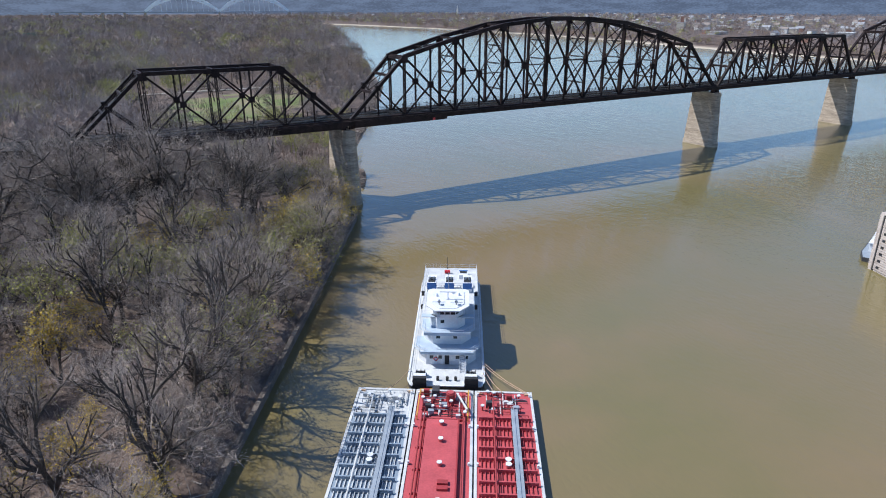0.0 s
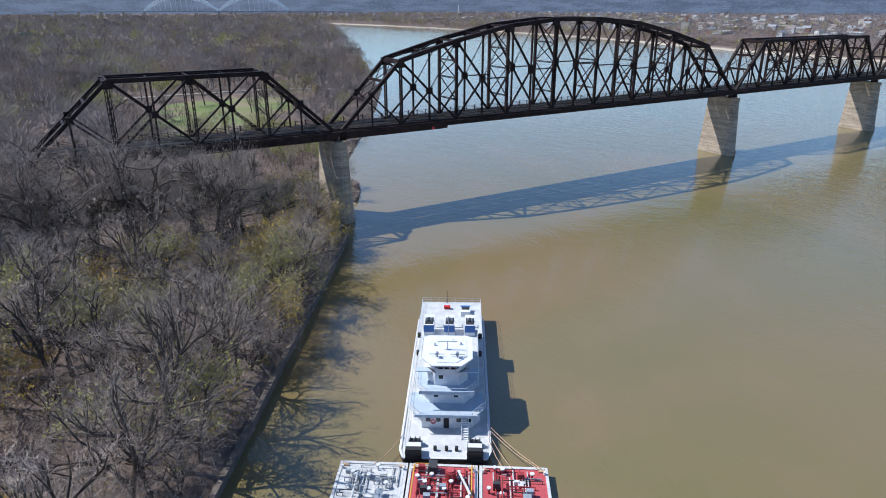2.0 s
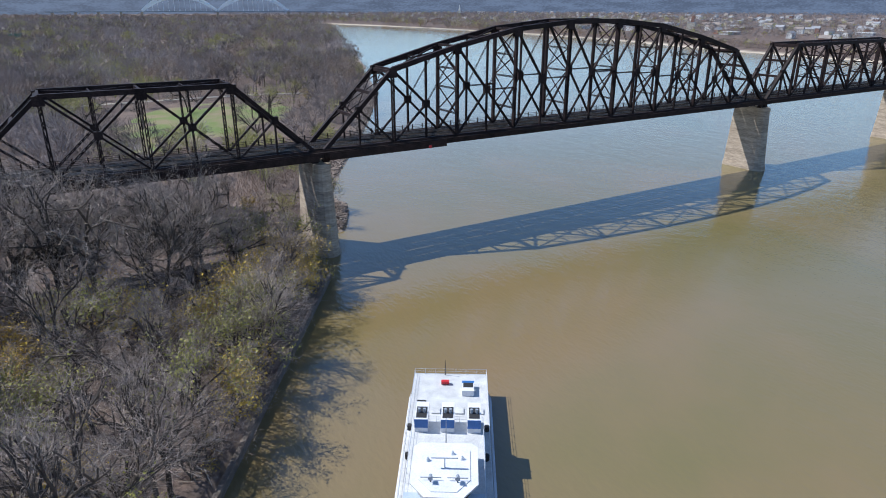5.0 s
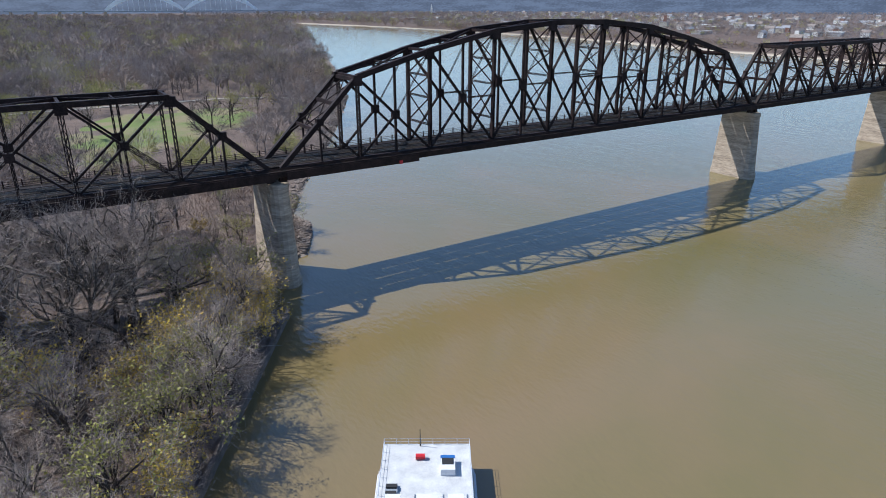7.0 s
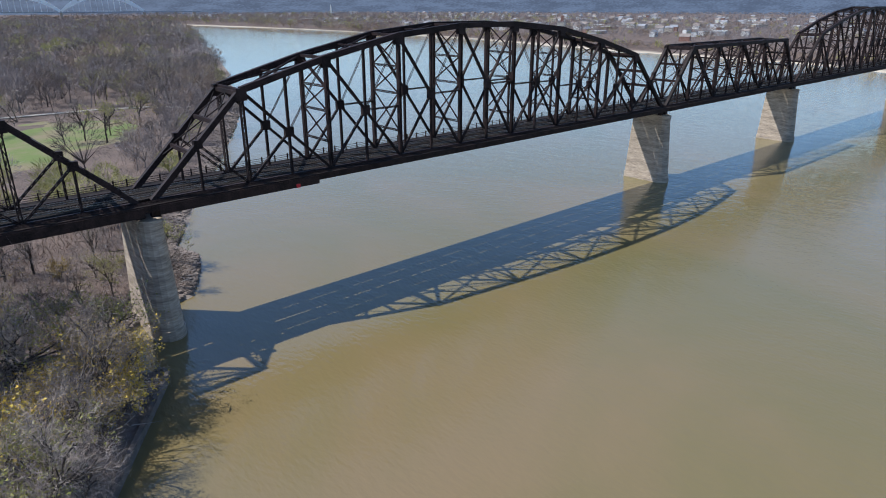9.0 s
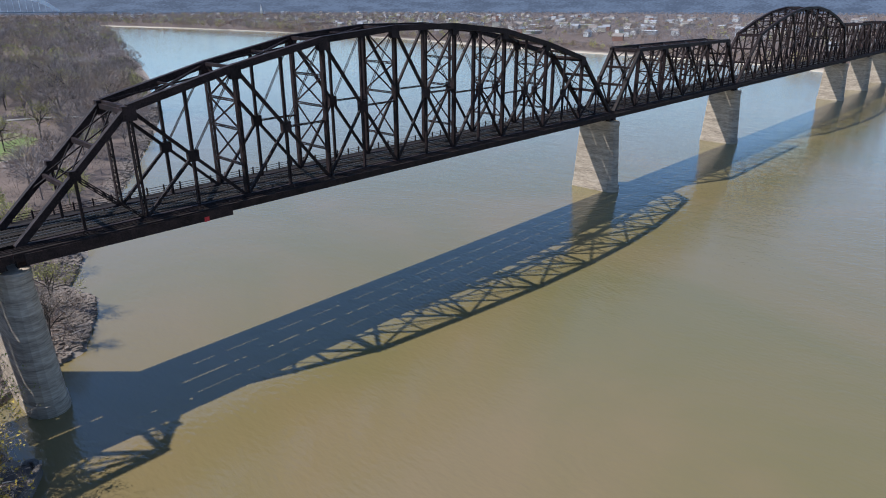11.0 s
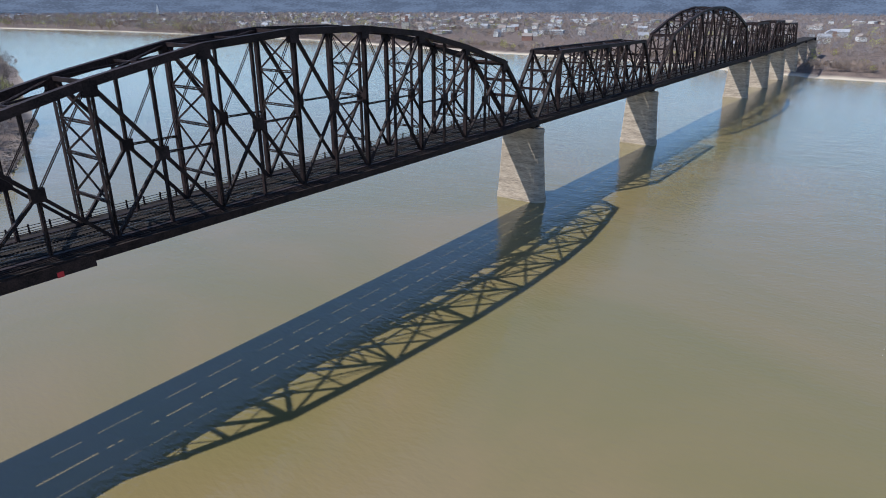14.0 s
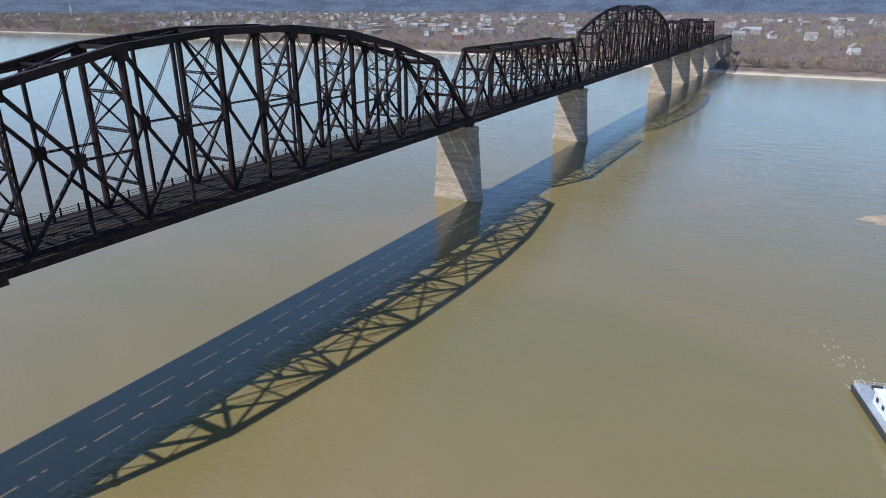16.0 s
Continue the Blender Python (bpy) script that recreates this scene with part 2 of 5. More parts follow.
def ground_material():
    m = material("bare_woodland_soil", (0.180, 0.128, 0.103), (0.066, 0.046, 0.037), 0.95, 0, 0.09, 14, 0.6, 0.25)
    nt = m.node_tree
    b, ramp = nt.nodes["Principled BSDF"], nt.nodes["Color Ramp"]
    geo = nt.nodes["Geometry"]
    sep = nt.nodes.new("ShaderNodeSeparateXYZ")
    nt.links.new(geo.outputs["Position"], sep.inputs[0])

    def math_node(op, a, b2, c=None):
        n = nt.nodes.new("ShaderNodeMath")
        n.operation = op
        for k, q in enumerate((a, b2, c)):
            if q is None:
                continue
            if isinstance(q, (int, float)):
                n.inputs[k].default_value = q
            else:
                nt.links.new(q, n.inputs[k])
        return n.outputs[0]

    # the mown clearing beyond the bridge
    n = nt.nodes.new("ShaderNodeTexNoise")
    n.inputs["Scale"].default_value = 0.03
    nt.links.new(geo.outputs["Position"], n.inputs["Vector"])
    dx = math_node("MULTIPLY", math_node("SUBTRACT", sep.outputs[0], 4), 1 / 62)
    dy = math_node("MULTIPLY", math_node("SUBTRACT", sep.outputs[1], 225), 1 / 88)
    # the clearing leans along the shore
    dx = math_node("SUBTRACT", dx, math_node("MULTIPLY", dy, 0.55))
    r = math_node("ADD", math_node("MULTIPLY", dx, dx), math_node("MULTIPLY", dy, dy))
    r = math_node("ADD", r, math_node("MULTIPLY", math_node("SUBTRACT", n.outputs["Fac"], 0.5), 1.6))
    lawn = math_node("LESS_THAN", r, 0.5)
    green = nt.nodes.new("ShaderNodeValToRGB")
    green.color_ramp.elements[0].color, green.color_ramp.elements[1].color = (0.20, 0.165, 0.09, 1), (0.125, 0.165, 0.04, 1)
    green.color_ramp.elements[0].position, green.color_ramp.elements[1].position = 0.42, 0.58
    n2 = nt.nodes.new("ShaderNodeTexNoise")
    n2.inputs["Scale"].default_value, n2.inputs["Detail"].default_value = 0.05, 5
    nt.links.new(geo.outputs["Position"], n2.inputs["Vector"])
    nt.links.new(n2.outputs["Fac"], green.inputs[0])
    mix = nt.nodes.new("ShaderNodeMix")
    mix.data_type = "RGBA"
    nt.links.new(lawn, mix.inputs[0])
    nt.links.new(ramp.outputs[0], mix.inputs[6])
    nt.links.new(green.outputs[0], mix.inputs[7])
    # pale silt and gravel just above the waterline
    band = nt.nodes.new("ShaderNodeMapRange")
    band.inputs["From Min"].default_value, band.inputs["From Max"].default_value = 2.6, 1.1
    wob = math_node("ADD", sep.outputs[2], math_node("MULTIPLY", n2.outputs["Fac"], 1.4))
    nt.links.new(wob, band.inputs["Value"])
    silt = nt.nodes.new("ShaderNodeMix")
    silt.data_type = "RGBA"
    across = nt.nodes.new("ShaderNodeMapRange")
    across.inputs["From Min"].default_value, across.inputs["From Max"].default_value = 450, 650
    nt.links.new(sep.outputs[0], across.inputs["Value"])
    sand = nt.nodes.new("ShaderNodeMix")
    sand.data_type = "RGBA"
    sand.inputs[6].default_value, sand.inputs[7].default_value = (0.26, 0.21, 0.17, 1), (0.50, 0.42, 0.32, 1)
    nt.links.new(across.outputs[0], sand.inputs[0])
    nt.links.new(sand.outputs[2], silt.inputs[7])
    nt.links.new(band.outputs[0], silt.inputs[0])
    nt.links.new(mix.outputs[2], silt.inputs[6])
    nt.links.new(silt.outputs[2], b.inputs["Base Color"])
    return m


def water_material():
    m = bpy.data.materials.new("muddy_river_water")
    m.use_nodes = True
    nt = m.node_tree
    b = nt.nodes["Principled BSDF"]
    geo = nt.nodes.new("ShaderNodeNewGeometry")
    big = nt.nodes.new("ShaderNodeTexNoise")
    big.inputs["Scale"].default_value, big.inputs["Detail"].default_value, big.inputs["Distortion"].default_value = 0.012, 5, 1.2
    nt.links.new(geo.outputs["Position"], big.inputs["Vector"])
    ramp = nt.nodes.new("ShaderNodeValToRGB")
    ramp.color_ramp.elements[0].position, ramp.color_ramp.elements[1].position = 0.3, 0.7
    ramp.color_ramp.elements[0].color, ramp.color_ramp.elements[1].color = (0.168, 0.138, 0.055, 1), (0.219, 0.151, 0.075, 1)
    nt.links.new(big.outputs["Fac"], ramp.inputs[0])
    deep = nt.nodes.new("ShaderNodeValToRGB")
    deep.color_ramp.elements[0].position, deep.color_ramp.elements[1].position = 0.3, 0.7
    deep.color_ramp.elements[0].color, deep.color_ramp.elements[1].color = (0.149, 0.130, 0.050, 1), (0.194, 0.148, 0.067, 1)
    nt.links.new(big.outputs["Fac"], deep.inputs[0])
    sep = nt.nodes.new("ShaderNodeSeparateXYZ")
    nt.links.new(geo.outputs["Position"], sep.inputs[0])
    channel = nt.nodes.new("ShaderNodeMapRange")
    channel.inputs["From Min"].default_value, channel.inputs["From Max"].default_value = -10, 130
    nt.links.new(sep.outputs[0], channel.inputs["Value"])
    silty = nt.nodes.new("ShaderNodeMix")
    silty.data_type = "RGBA"
    nt.links.new(channel.outputs[0], silty.inputs[0])
    nt.links.new(ramp.outputs[0], silty.inputs[6])
    nt.links.new(deep.outputs[0], silty.inputs[7])
    nt.links.new(silty.outputs[2], b.inputs["Base Color"])
    b.inputs["Roughness"].default_value, b.inputs["IOR"].default_value = 0.06, 1.68
    stretch = nt.nodes.new("ShaderNodeMapping")
    stretch.inputs["Rotation"].default_value = (0, 0, 0.6)
    stretch.inputs["Scale"].default_value = (1.0, 0.45, 1.0)
    nt.links.new(geo.outputs["Position"], stretch.inputs[0])
    rip = nt.nodes.new("ShaderNodeTexNoise")
    rip.inputs["Scale"].default_value, rip.inputs["Detail"].default_value = 1.1, 3
    nt.links.new(stretch.outputs[0], rip.inputs["Vector"])
    swell = nt.nodes.new("ShaderNodeTexNoise")
    swell.inputs["Scale"].default_value, swell.inputs["Detail"].default_value = 0.16, 2
    nt.links.new(stretch.outputs[0], swell.inputs["Vector"])
    b1, b2 = nt.nodes.new("ShaderNodeBump"), nt.nodes.new("ShaderNodeBump")
    b1.inputs["Strength"].default_value, b1.inputs["Distance"].default_value = 0.55, 0.16
    b2.inputs["Strength"].default_value, b2.inputs["Distance"].default_value = 0.5, 0.25
    nt.links.new(swell.outputs["Fac"], b2.inputs["Height"])
    nt.links.new(rip.outputs["Fac"], b1.inputs["Height"])
    nt.links.new(b2.outputs[0], b1.inputs["Normal"])
    nt.links.new(b1.outputs[0], b.inputs["Normal"])
    return m


ground_mesh = grid_mesh("ground", steps(-3800, 4300, -130, 130, 3.0), steps(-2200, 4600, -150, 120, 3.0), height)
ground_mesh.materials.append(ground_material())
tagged(new("ground", ground_mesh), "bare brown wooded riverbank soil with a mown clearing", "ground", kind="structure")
g = Geo()
g.v = [(-4200, -2400, 0), (4700, -2400, 0), (4700, 4900, 0), (-4200, 4900, 0)]
g.f = [(0, 1, 2, 3)]
tagged(part("water", g, water_material()), "wide muddy brown river with fine ripples", "river", kind="structure")

# the low retaining wall along the point: sheet wall with a coping of slabs
retaining_wall = tagged(new("retaining_wall"), "long low weathered concrete retaining wall along the river bank", "wall", kind="structure")
wa, wb = Vector((-160, -243.5, 0)), Vector((-15.6, -20.2, 0))
way = (wb - wa).normalized()
out = Vector((way.y, -way.x, 0))
part("wall_face", one(Geo.beam, wa + out * -0.1 + Vector((0, 0, -0.6)), wb + out * -0.1 + Vector((0, 0, -0.6)), 0.8, 4.4, out), BANKWALL, retaining_wall)
length = (wb - wa).length
n = int(length / 4.5)
coping = Geo()
coping.beam((0, 0, 0), (length / n - 0.04, 0, 0), 0.92, 0.34, (0, 1, 0))
coping_mesh = coping.mesh("coping_slab", BANKWALL)
for k in range(n):
    ob = part("coping_slab", coping_mesh, None, retaining_wall)
    ob.matrix_world = Matrix.Translation(wa + way * (length * k / n) + Vector((0, 0, 1.72 + random.uniform(-0.05, 0.05)))) @ Matrix.Rotation(math.atan2(way.y, way.x) + random.uniform(-0.006, 0.006), 4, "Z")
# the rounded head of the wall
head = Geo()
arc = [(wb.x + 1.2 * math.cos(a) - 0.9, wb.y + 1.5 * math.sin(a) + 1.0) for a in np.linspace(-0.9, 2.6, 9)]
ring = arc + [(x * 1.0 - 0.75 * (x - wb.x + 0.9) / 1.2, y - 0.75 * (y - wb.y - 1.0) / 1.5) for x, y in arc[::-1]]
head.prism(ring, -2, 1.9)
part("wall_head", head, BANKWALL, retaining_wall)

# the bridge
W = 11.6       # between the two trusses
ZB = 29.7      # lower chord
LOW = 27.9     # underside of the floor


def truss_span(xs, tops, label, style="petit", fine=1.0, deep=None):
    """One through-truss span. xs: panel points from bearing to bearing; tops: level of the upper chord at the inner panel points."""
    span = thing("truss_span", label, "bridge span", "bridge spans")
    n = len(xs)
    top = {i: tops[i - 1] for i in range(1, n - 1)}
    inner = range(1, n - 1)
    mid = (n - 1) / 2
    big = 1.0 if n > 6 else 0.85

    def bar(name, a, b, w, d, laced=False, mat=STEEL, side=(0, 1, 0)):
        part(name, one(Geo.laced if laced else Geo.beam, a, b, w, d, side), mat, span)

    for y in (0, W):
        P = lambda x, z: (x, y, z)
        bar("bottom_chord", P(xs[0], ZB), P(xs[-1], ZB), 0.9 * big, 0.85 * big)
        for a, i, k in ((xs[0], 1, 0), (xs[-1], n - 2, n - 1)):
            bar("end_post", P(a, ZB), P(xs[i], top[i]), 1.15 * big, 1.15 * big)
            h = P((a + xs[i]) / 2, (ZB + top[i]) / 2)
            bar("hanger", P(h[0], ZB), h, 0.45, 0.45, True)
            bar("brace", h, P(xs[i], ZB), 0.45, 0.5, True)
            part("gusset_plate", one(Geo.beam, P(h[0] - 0.9, h[2]), P(h[0] + 0.9, h[2]), 1.2, 1.8), STEEL, span)
        for i in range(1, n - 2):
            bar("top_chord", P(xs[i], top[i]), P(xs[i + 1], top[i + 1]), 1.25 * big, 1.4 * big)
        for i in inner:
            bar("post", P(xs[i], ZB), P(xs[i], top[i]), 0.95, 0.85 * big, True)
            part("gusset_plate", one(Geo.beam, P(xs[i] - 1.2, top[i] - 0.9), P(xs[i] + 1.2, top[i] - 0.9), 1.3 * big, 2.6 * big), STEEL, span)
        for i in range(1, n - 2):
            j = i + 1
            mx = (xs[i] + xs[j]) / 2
            centre = abs(i + 0.5 - mid) < 0.4
            left = i + 0.5 < mid
            hi, lo = (i, j) if left or centre else (j, i)
            mz = (top[hi] + ZB) / 2
            M = P(mx, mz)
            tz = (top[i] + top[j]) / 2
            bar("diagonal", P(xs[hi], top[hi]), M, 0.7, 0.62 * big)
            bar("diagonal", M, P(xs[lo], ZB), 0.7, 0.55 * big)
            bar("substrut", M, P(xs[hi], ZB), 0.55, 0.55, True)
            bar("subpost", P(mx, ZB), P(mx, tz), 0.6, 0.55 * big, True)
            part("gusset_plate", one(Geo.beam, P(mx - 1.1 * big, mz), P(mx + 1.1 * big, mz), 0.95, 2.2 * big), STEEL, span)
            if style == "cross" or centre:
                bar("diagonal", M, P(xs[lo], top[lo]), 0.7, 0.5)
            else:
                for e in (-0.28, 0.28):
                    bar("counter_rod", (mx, y + e, mz), (xs[lo], y + e, top[lo]), 0.1, 0.16)
            if style == "petit" and not (i == 1 or i == n - 3):
                bar("mid_strut", M, P(xs[lo], mz), 0.4, 0.45, True)
    # bracing between the two trusses
    for i in inner:
        t = top[i]
        bar("top_strut", (xs[i], 0, t), (xs[i], W, t), 0.6, 0.7, False, STEEL, (1, 0, 0))
        if i in (1, n - 2) or n < 6:
            continue
        lev = [t - 0.4, t - (t - ZB) * 0.25, t - (t - ZB) * 0.47, ZB + 6.6]
        for z in lev[1:]:
            bar("sway_strut", (xs[i], 0.3, z), (xs[i], W - 0.3, z), 0.4, 0.55, fine > 0.9, STEEL, (1, 0, 0))
        for z0, z1 in zip(lev, lev[1:]):
            for a, b in (((xs[i], 0.3, z0), (xs[i], W - 0.3, z1)), ((xs[i], 0.3, z1), (xs[i], W - 0.3, z0))):
                bar("sway_brace", a, b, 0.26, 0.3, False, STEEL, (1, 0, 0))
    for i in range(1, n - 2):
        for a, b in (((xs[i], 0, top[i]), (xs[i + 1], W, top[i + 1])), ((xs[i], W, top[i]), (xs[i + 1], 0, top[i + 1]))):
            bar("lateral_brace", a, b, 0.34, 0.55, fine > 0.9, STEEL, (0, 0, 1))
        mx, mz = (xs[i] + xs[i + 1]) / 2, (top[i] + top[i + 1]) / 2
        bar("top_strut", (mx, 0, mz), (mx, W, mz), 0.35, 0.4, False, STEEL, (1, 0, 0))
    for a, i in ((xs[0], 1), (xs[-1], n - 2)):
        A, B = Vector((a, 0, ZB)), Vector((xs[i], 0, top[i]))
        fr = [0.42, 0.70, 0.97]
        for f in fr:
            p = A.lerp(B, f)
            bar("portal_strut", p, p + Vector((0, W, 0)), 0.6, 0.9, False, STEEL, (1, 0, 0))
        for f0, f1 in zip(fr, fr[1:]):
            p, q = A.lerp(B, f0), A.lerp(B, f1)
            for k in range(2):
                y0, y1 = W * k / 2, W * (k + 1) / 2
                bar("portal_brace", p + Vector((0, y0, 0)), q + Vector((0, y1, 0)), 0.22, 0.22)
                bar("portal_brace", p + Vector((0, y1, 0)), q + Vector((0, y0, 0)), 0.22, 0.22)
        p = A.lerp(B, 0.42)
        for y0, s in ((0, 1), (W, -1)):
            bar("knee_brace", p + Vector((0, y0 + s * 2.6, 0)), A.lerp(B, 0.30) + Vector((0, y0, 0)), 0.4, 0.45)
    # floor
    x0, x1 = xs[0] - 1.45, xs[-1] + 1.45
    marks = sorted(set(list(xs) + [(a + b) / 2 for a, b in zip(xs, xs[1:])]))
    for x in marks:
        part("floor_beam", one(Geo.beam, (x, -0.4, ZB - 0.9), (x, W + 0.4, ZB - 0.9), 0.5, 1.6, (1, 0, 0)), RUST, span)
        for y0, y1 in ((-3.4, -0.4), (W + 3.4, W + 0.4)):
            b = Geo()
            b.hull8([(x - 0.2, y0, ZB - 0.55), (x + 0.2, y0, ZB - 0.55), (x + 0.2, y1, ZB - 1.7), (x - 0.2, y1, ZB - 1.7),
                     (x - 0.2, y0, ZB - 0.1), (x + 0.2, y0, ZB - 0.1), (x + 0.2, y1, ZB - 0.1), (x - 0.2, y1, ZB - 0.1)])
            part("bracket", b, RUST, span)
    for y in (1.6, 3.4, 4.9, 6.7, 8.2, 10.0):
        part("stringer", one(Geo.box, x0, x1, y - 0.22, y + 0.22, ZB - 0.9, ZB + 0.1), RUST, span)
    for y0, y1 in ((1.1, 5.4), (6.2, 10.5)):
        part("tie_deck", one(Geo.box, x0, x1, y0, y1, ZB + 0.12, ZB + 0.34), TIMBER, span)
    ties = Geo()
    for y0 in (1.0, 6.1):
        for x in np.arange(x0 + 0.3, x1 - 0.3, 0.62 / fine):
            ties.box(x, x + 0.26, y0, y0 + 4.5, ZB + 0.344, ZB + 0.44)
    tagged(part("sleeper_grid", ties, TIMBER, span), kind="stuff")
    for y in (2.5, 3.95, 7.65, 9.1):
        part("rail", one(Geo.box, x0, x1, y - 0.045, y + 0.045, ZB + 0.44, ZB + 0.62), RAIL, span)
    # old roadway decks outside the trusses
    part("roadway_deck", one(Geo.box, x0, x1, -3.3, -0.62, ZB - 0.08, ZB + 0.14), TIMBER, span)
    part("roadway_deck", one(Geo.box, x0, x1, W + 0.62, W + 3.3, ZB - 0.08, ZB + 0.14), TIMBER, span)
    part("fascia_girder", one(Geo.box, x0, x1, -3.62, -3.34, LOW + 0.5, ZB + 0.2), RUST, span)
    part("fascia_girder", one(Geo.box, x0, x1, W + 3.34, W + 3.62, LOW + 0.5, ZB + 0.2), RUST, span)
    if deep and n > 6:
        part("marker_panel", one(Geo.box, deep[1] - 6.2, deep[1] - 5.2, -4.0, -3.91, LOW - 0.3, LOW + 0.6), SIGNRED, span, "red navigation marker panel")
    if deep:
        part("deep_girder", one(Geo.box, deep[0], deep[1], -3.9, -3.63, LOW - 0.25, ZB - 0.1), RUST, span)
        part("deep_girder", one(Geo.box, deep[0], deep[1], -1.2, -0.95, LOW - 0.9, ZB - 0.6), RUST, span)
    for y in (-2.7, -1.9, -1.1):
        part("conduit", one(Geo.tube, [(x0, y, ZB + 0.3), (x1, y, ZB + 0.3)], 0.12), RUST, span)
    # railing along the far side
    yf = W + 3.2
    for z in (ZB + 0.55, ZB + 1.0, ZB + 1.5):
        part("rail_bar", one(Geo.box, x0, x1, yf - 0.05, yf + 0.05, z - 0.05, z + 0.05), STEEL, span)
    post = one(Geo.box, -0.13, 0.13, -0.13, 0.13, 0, 1.75).mesh("railing_post", STEEL)
    for x in np.arange(x0 + 1.0, x1, 3.6 / fine):
        part("railing_post", post, None, span).location = (x, yf, ZB + 0.1)
    return span


def even(a, hips, b, inner):
    return [a] + list(np.linspace(hips[0], hips[1], inner + 1)) + [b]


arch = [50.3, 55.9, 60.3, 62.2, 62.2, 60.3, 55.9, 50.3]
truss_span(even(-7.2, (14.3, 165.6), 187.0, 7), arch, "long dark rusty truss span with a curved upper chord", deep=(-7.2, 30.0))
truss_span(even(-92.8, (-72.2, -30.6), -10.2, 2), [48.6] * 3, "short dark steel truss span with level upper chord", "cross", deep=(-92.8, -10.2))
truss_span(even(190.2, (206.3, 294.6), 311.0, 4), [51.2] * 5, "dark steel truss span with level upper chord between two river piers", "cross", 0.6)
truss_span(even(314.0, (338.5, 507.5), 526.0, 7), [52.5, 58.6, 63.0, 65.2, 65.2, 63.0, 58.6, 52.5], "far long steel truss span with a curved upper chord", "petit", 0.5)
truss_span(even(529.0, (546, 588), 603.0, 2), [53.0] * 3, "small distant steel truss span near the far bank", "cross", 0.4)
truss_span(even(606.0, (621, 663), 677.5, 2), [53.0] * 3, "small distant steel truss span near the far bank", "cross", 0.4)
truss_span(even(680.5, (694, 738), 752.0, 2), [49.5] * 3, "small distant steel truss span above the far bank", "cross", 0.4)
gs = thing("girder_span", "dark steel plate girder span among the trees", "bridge span", "bridge spans")
for y in (1.2, W - 1.2):
    part("girder", one(Geo.box, -136, -95.6, y - 0.3, y + 0.3, ZB - 2.4, ZB + 0.2), RUST, gs)
part("deck", one(Geo.box, -136, -95.6, -1.5, W + 1.5, ZB + 0.2, ZB + 0.5), TIMBER, gs)
gs = thing("girder_span", "dark steel girder approach span above the far bank", "bridge span", "bridge spans")
for y in (1.2, W - 1.2):
    part("girder", one(Geo.box, 755, 900, y - 0.3, y + 0.3, ZB - 2.4, ZB + 0.2), RUST, gs)
part("deck", one(Geo.box, 755, 900, -1.5, W + 1.5, ZB + 0.2, ZB + 0.5), TIMBER, gs)


def pier(x, label, base=0.0, z1=26.5, narrow=1.0):
    """A tapered concrete river pier with rounded ends, a belt near the foot and a coped cap."""
    ob = thing("bridge_pier", label, "bridge pier", "bridge piers", pose(x, W / 2, 0))

    def ring(hx, hy, k=9):
        pts = [(hx * math.cos(a), -hy - hx * 1.25 * math.sin(a)) for a in np.linspace(0, math.pi, k)]
        return pts + [(-px, hy - 0.6 + 0.15 * (-py - hy)) for px, py in pts]

    n = narrow
    shaft = Geo()
    levels = [(-4.0, 3.65, 7.3), (2.2, 3.45, 7.1), (2.2, 3.3, 6.95), (z1 - 1.5, 2.5, 6.1)]
    for (za, xa, ya), (zb, xb, yb) in zip(levels, levels[1:]):
        if zb > za:
            shaft.prism(ring(xa * n, ya), za, zb, ring(xb * n, yb))
    part("shaft", shaft, CONCRETE, ob)
    part("cap", one(Geo.prism, ring(2.66 * n, 6.2), z1 - 1.5, z1 - 0.4), CONCRETE, ob)
    part("bearing_course", one(Geo.prism, ring(2.6 * n, 6.0), z1 - 0.4, z1), CONCRETE, ob)
    for y in (-W / 2, W / 2):
        for sx in (-1.6, 1.6):
            part("bearing", one(Geo.prism, [(sx - 0.9, y - 0.8), (sx + 0.9, y - 0.8), (sx + 0.9, y + 0.8), (sx - 0.9, y + 0.8)], z1 + 0.002, ZB - 0.43,
                                [(sx - 0.4, y - 0.5), (sx + 0.4, y - 0.5), (sx + 0.4, y + 0.5), (sx - 0.4, y + 0.5)]), STEEL, ob)
    return ob


for x in (-8.7, 188.6, 312.5, 527.5, 604.5, 679.0):
    pier(x, "tall stained concrete bridge pier standing in muddy water", narrow=1.0 if x < 500 else 0.9)
pier(-94.3, "stained concrete bridge pier among bare trees on the point")
pier(753.5, "distant concrete bridge pier on the far bank")
pier(826, "distant concrete bridge pier on the far bank", narrow=0.6)
pier(899, "distant concrete bridge pier on the far bank", narrow=0.6)

# the tow: a pushboat with three tank barges abreast, bows towards the camera
TOW = pose(-43.75, -124.25, 0, 0, 0, -34.0)


def chamfer(hx, y0, y1, c, back=0.0):
    """Outline of a deck: corners cut off at the front, and at the back if asked."""
    r = [(-hx + c, y0), (hx - c, y0), (hx, y0 + c * 1.3)]
    r += [(hx, y1)] if not back else [(hx, y1 - back), (hx - back, y1)]
    r += [(-hx, y1)] if not back else [(-hx + back, y1), (-hx, y1 - back)]
    return r + [(-hx, y0 + c * 1.3)]


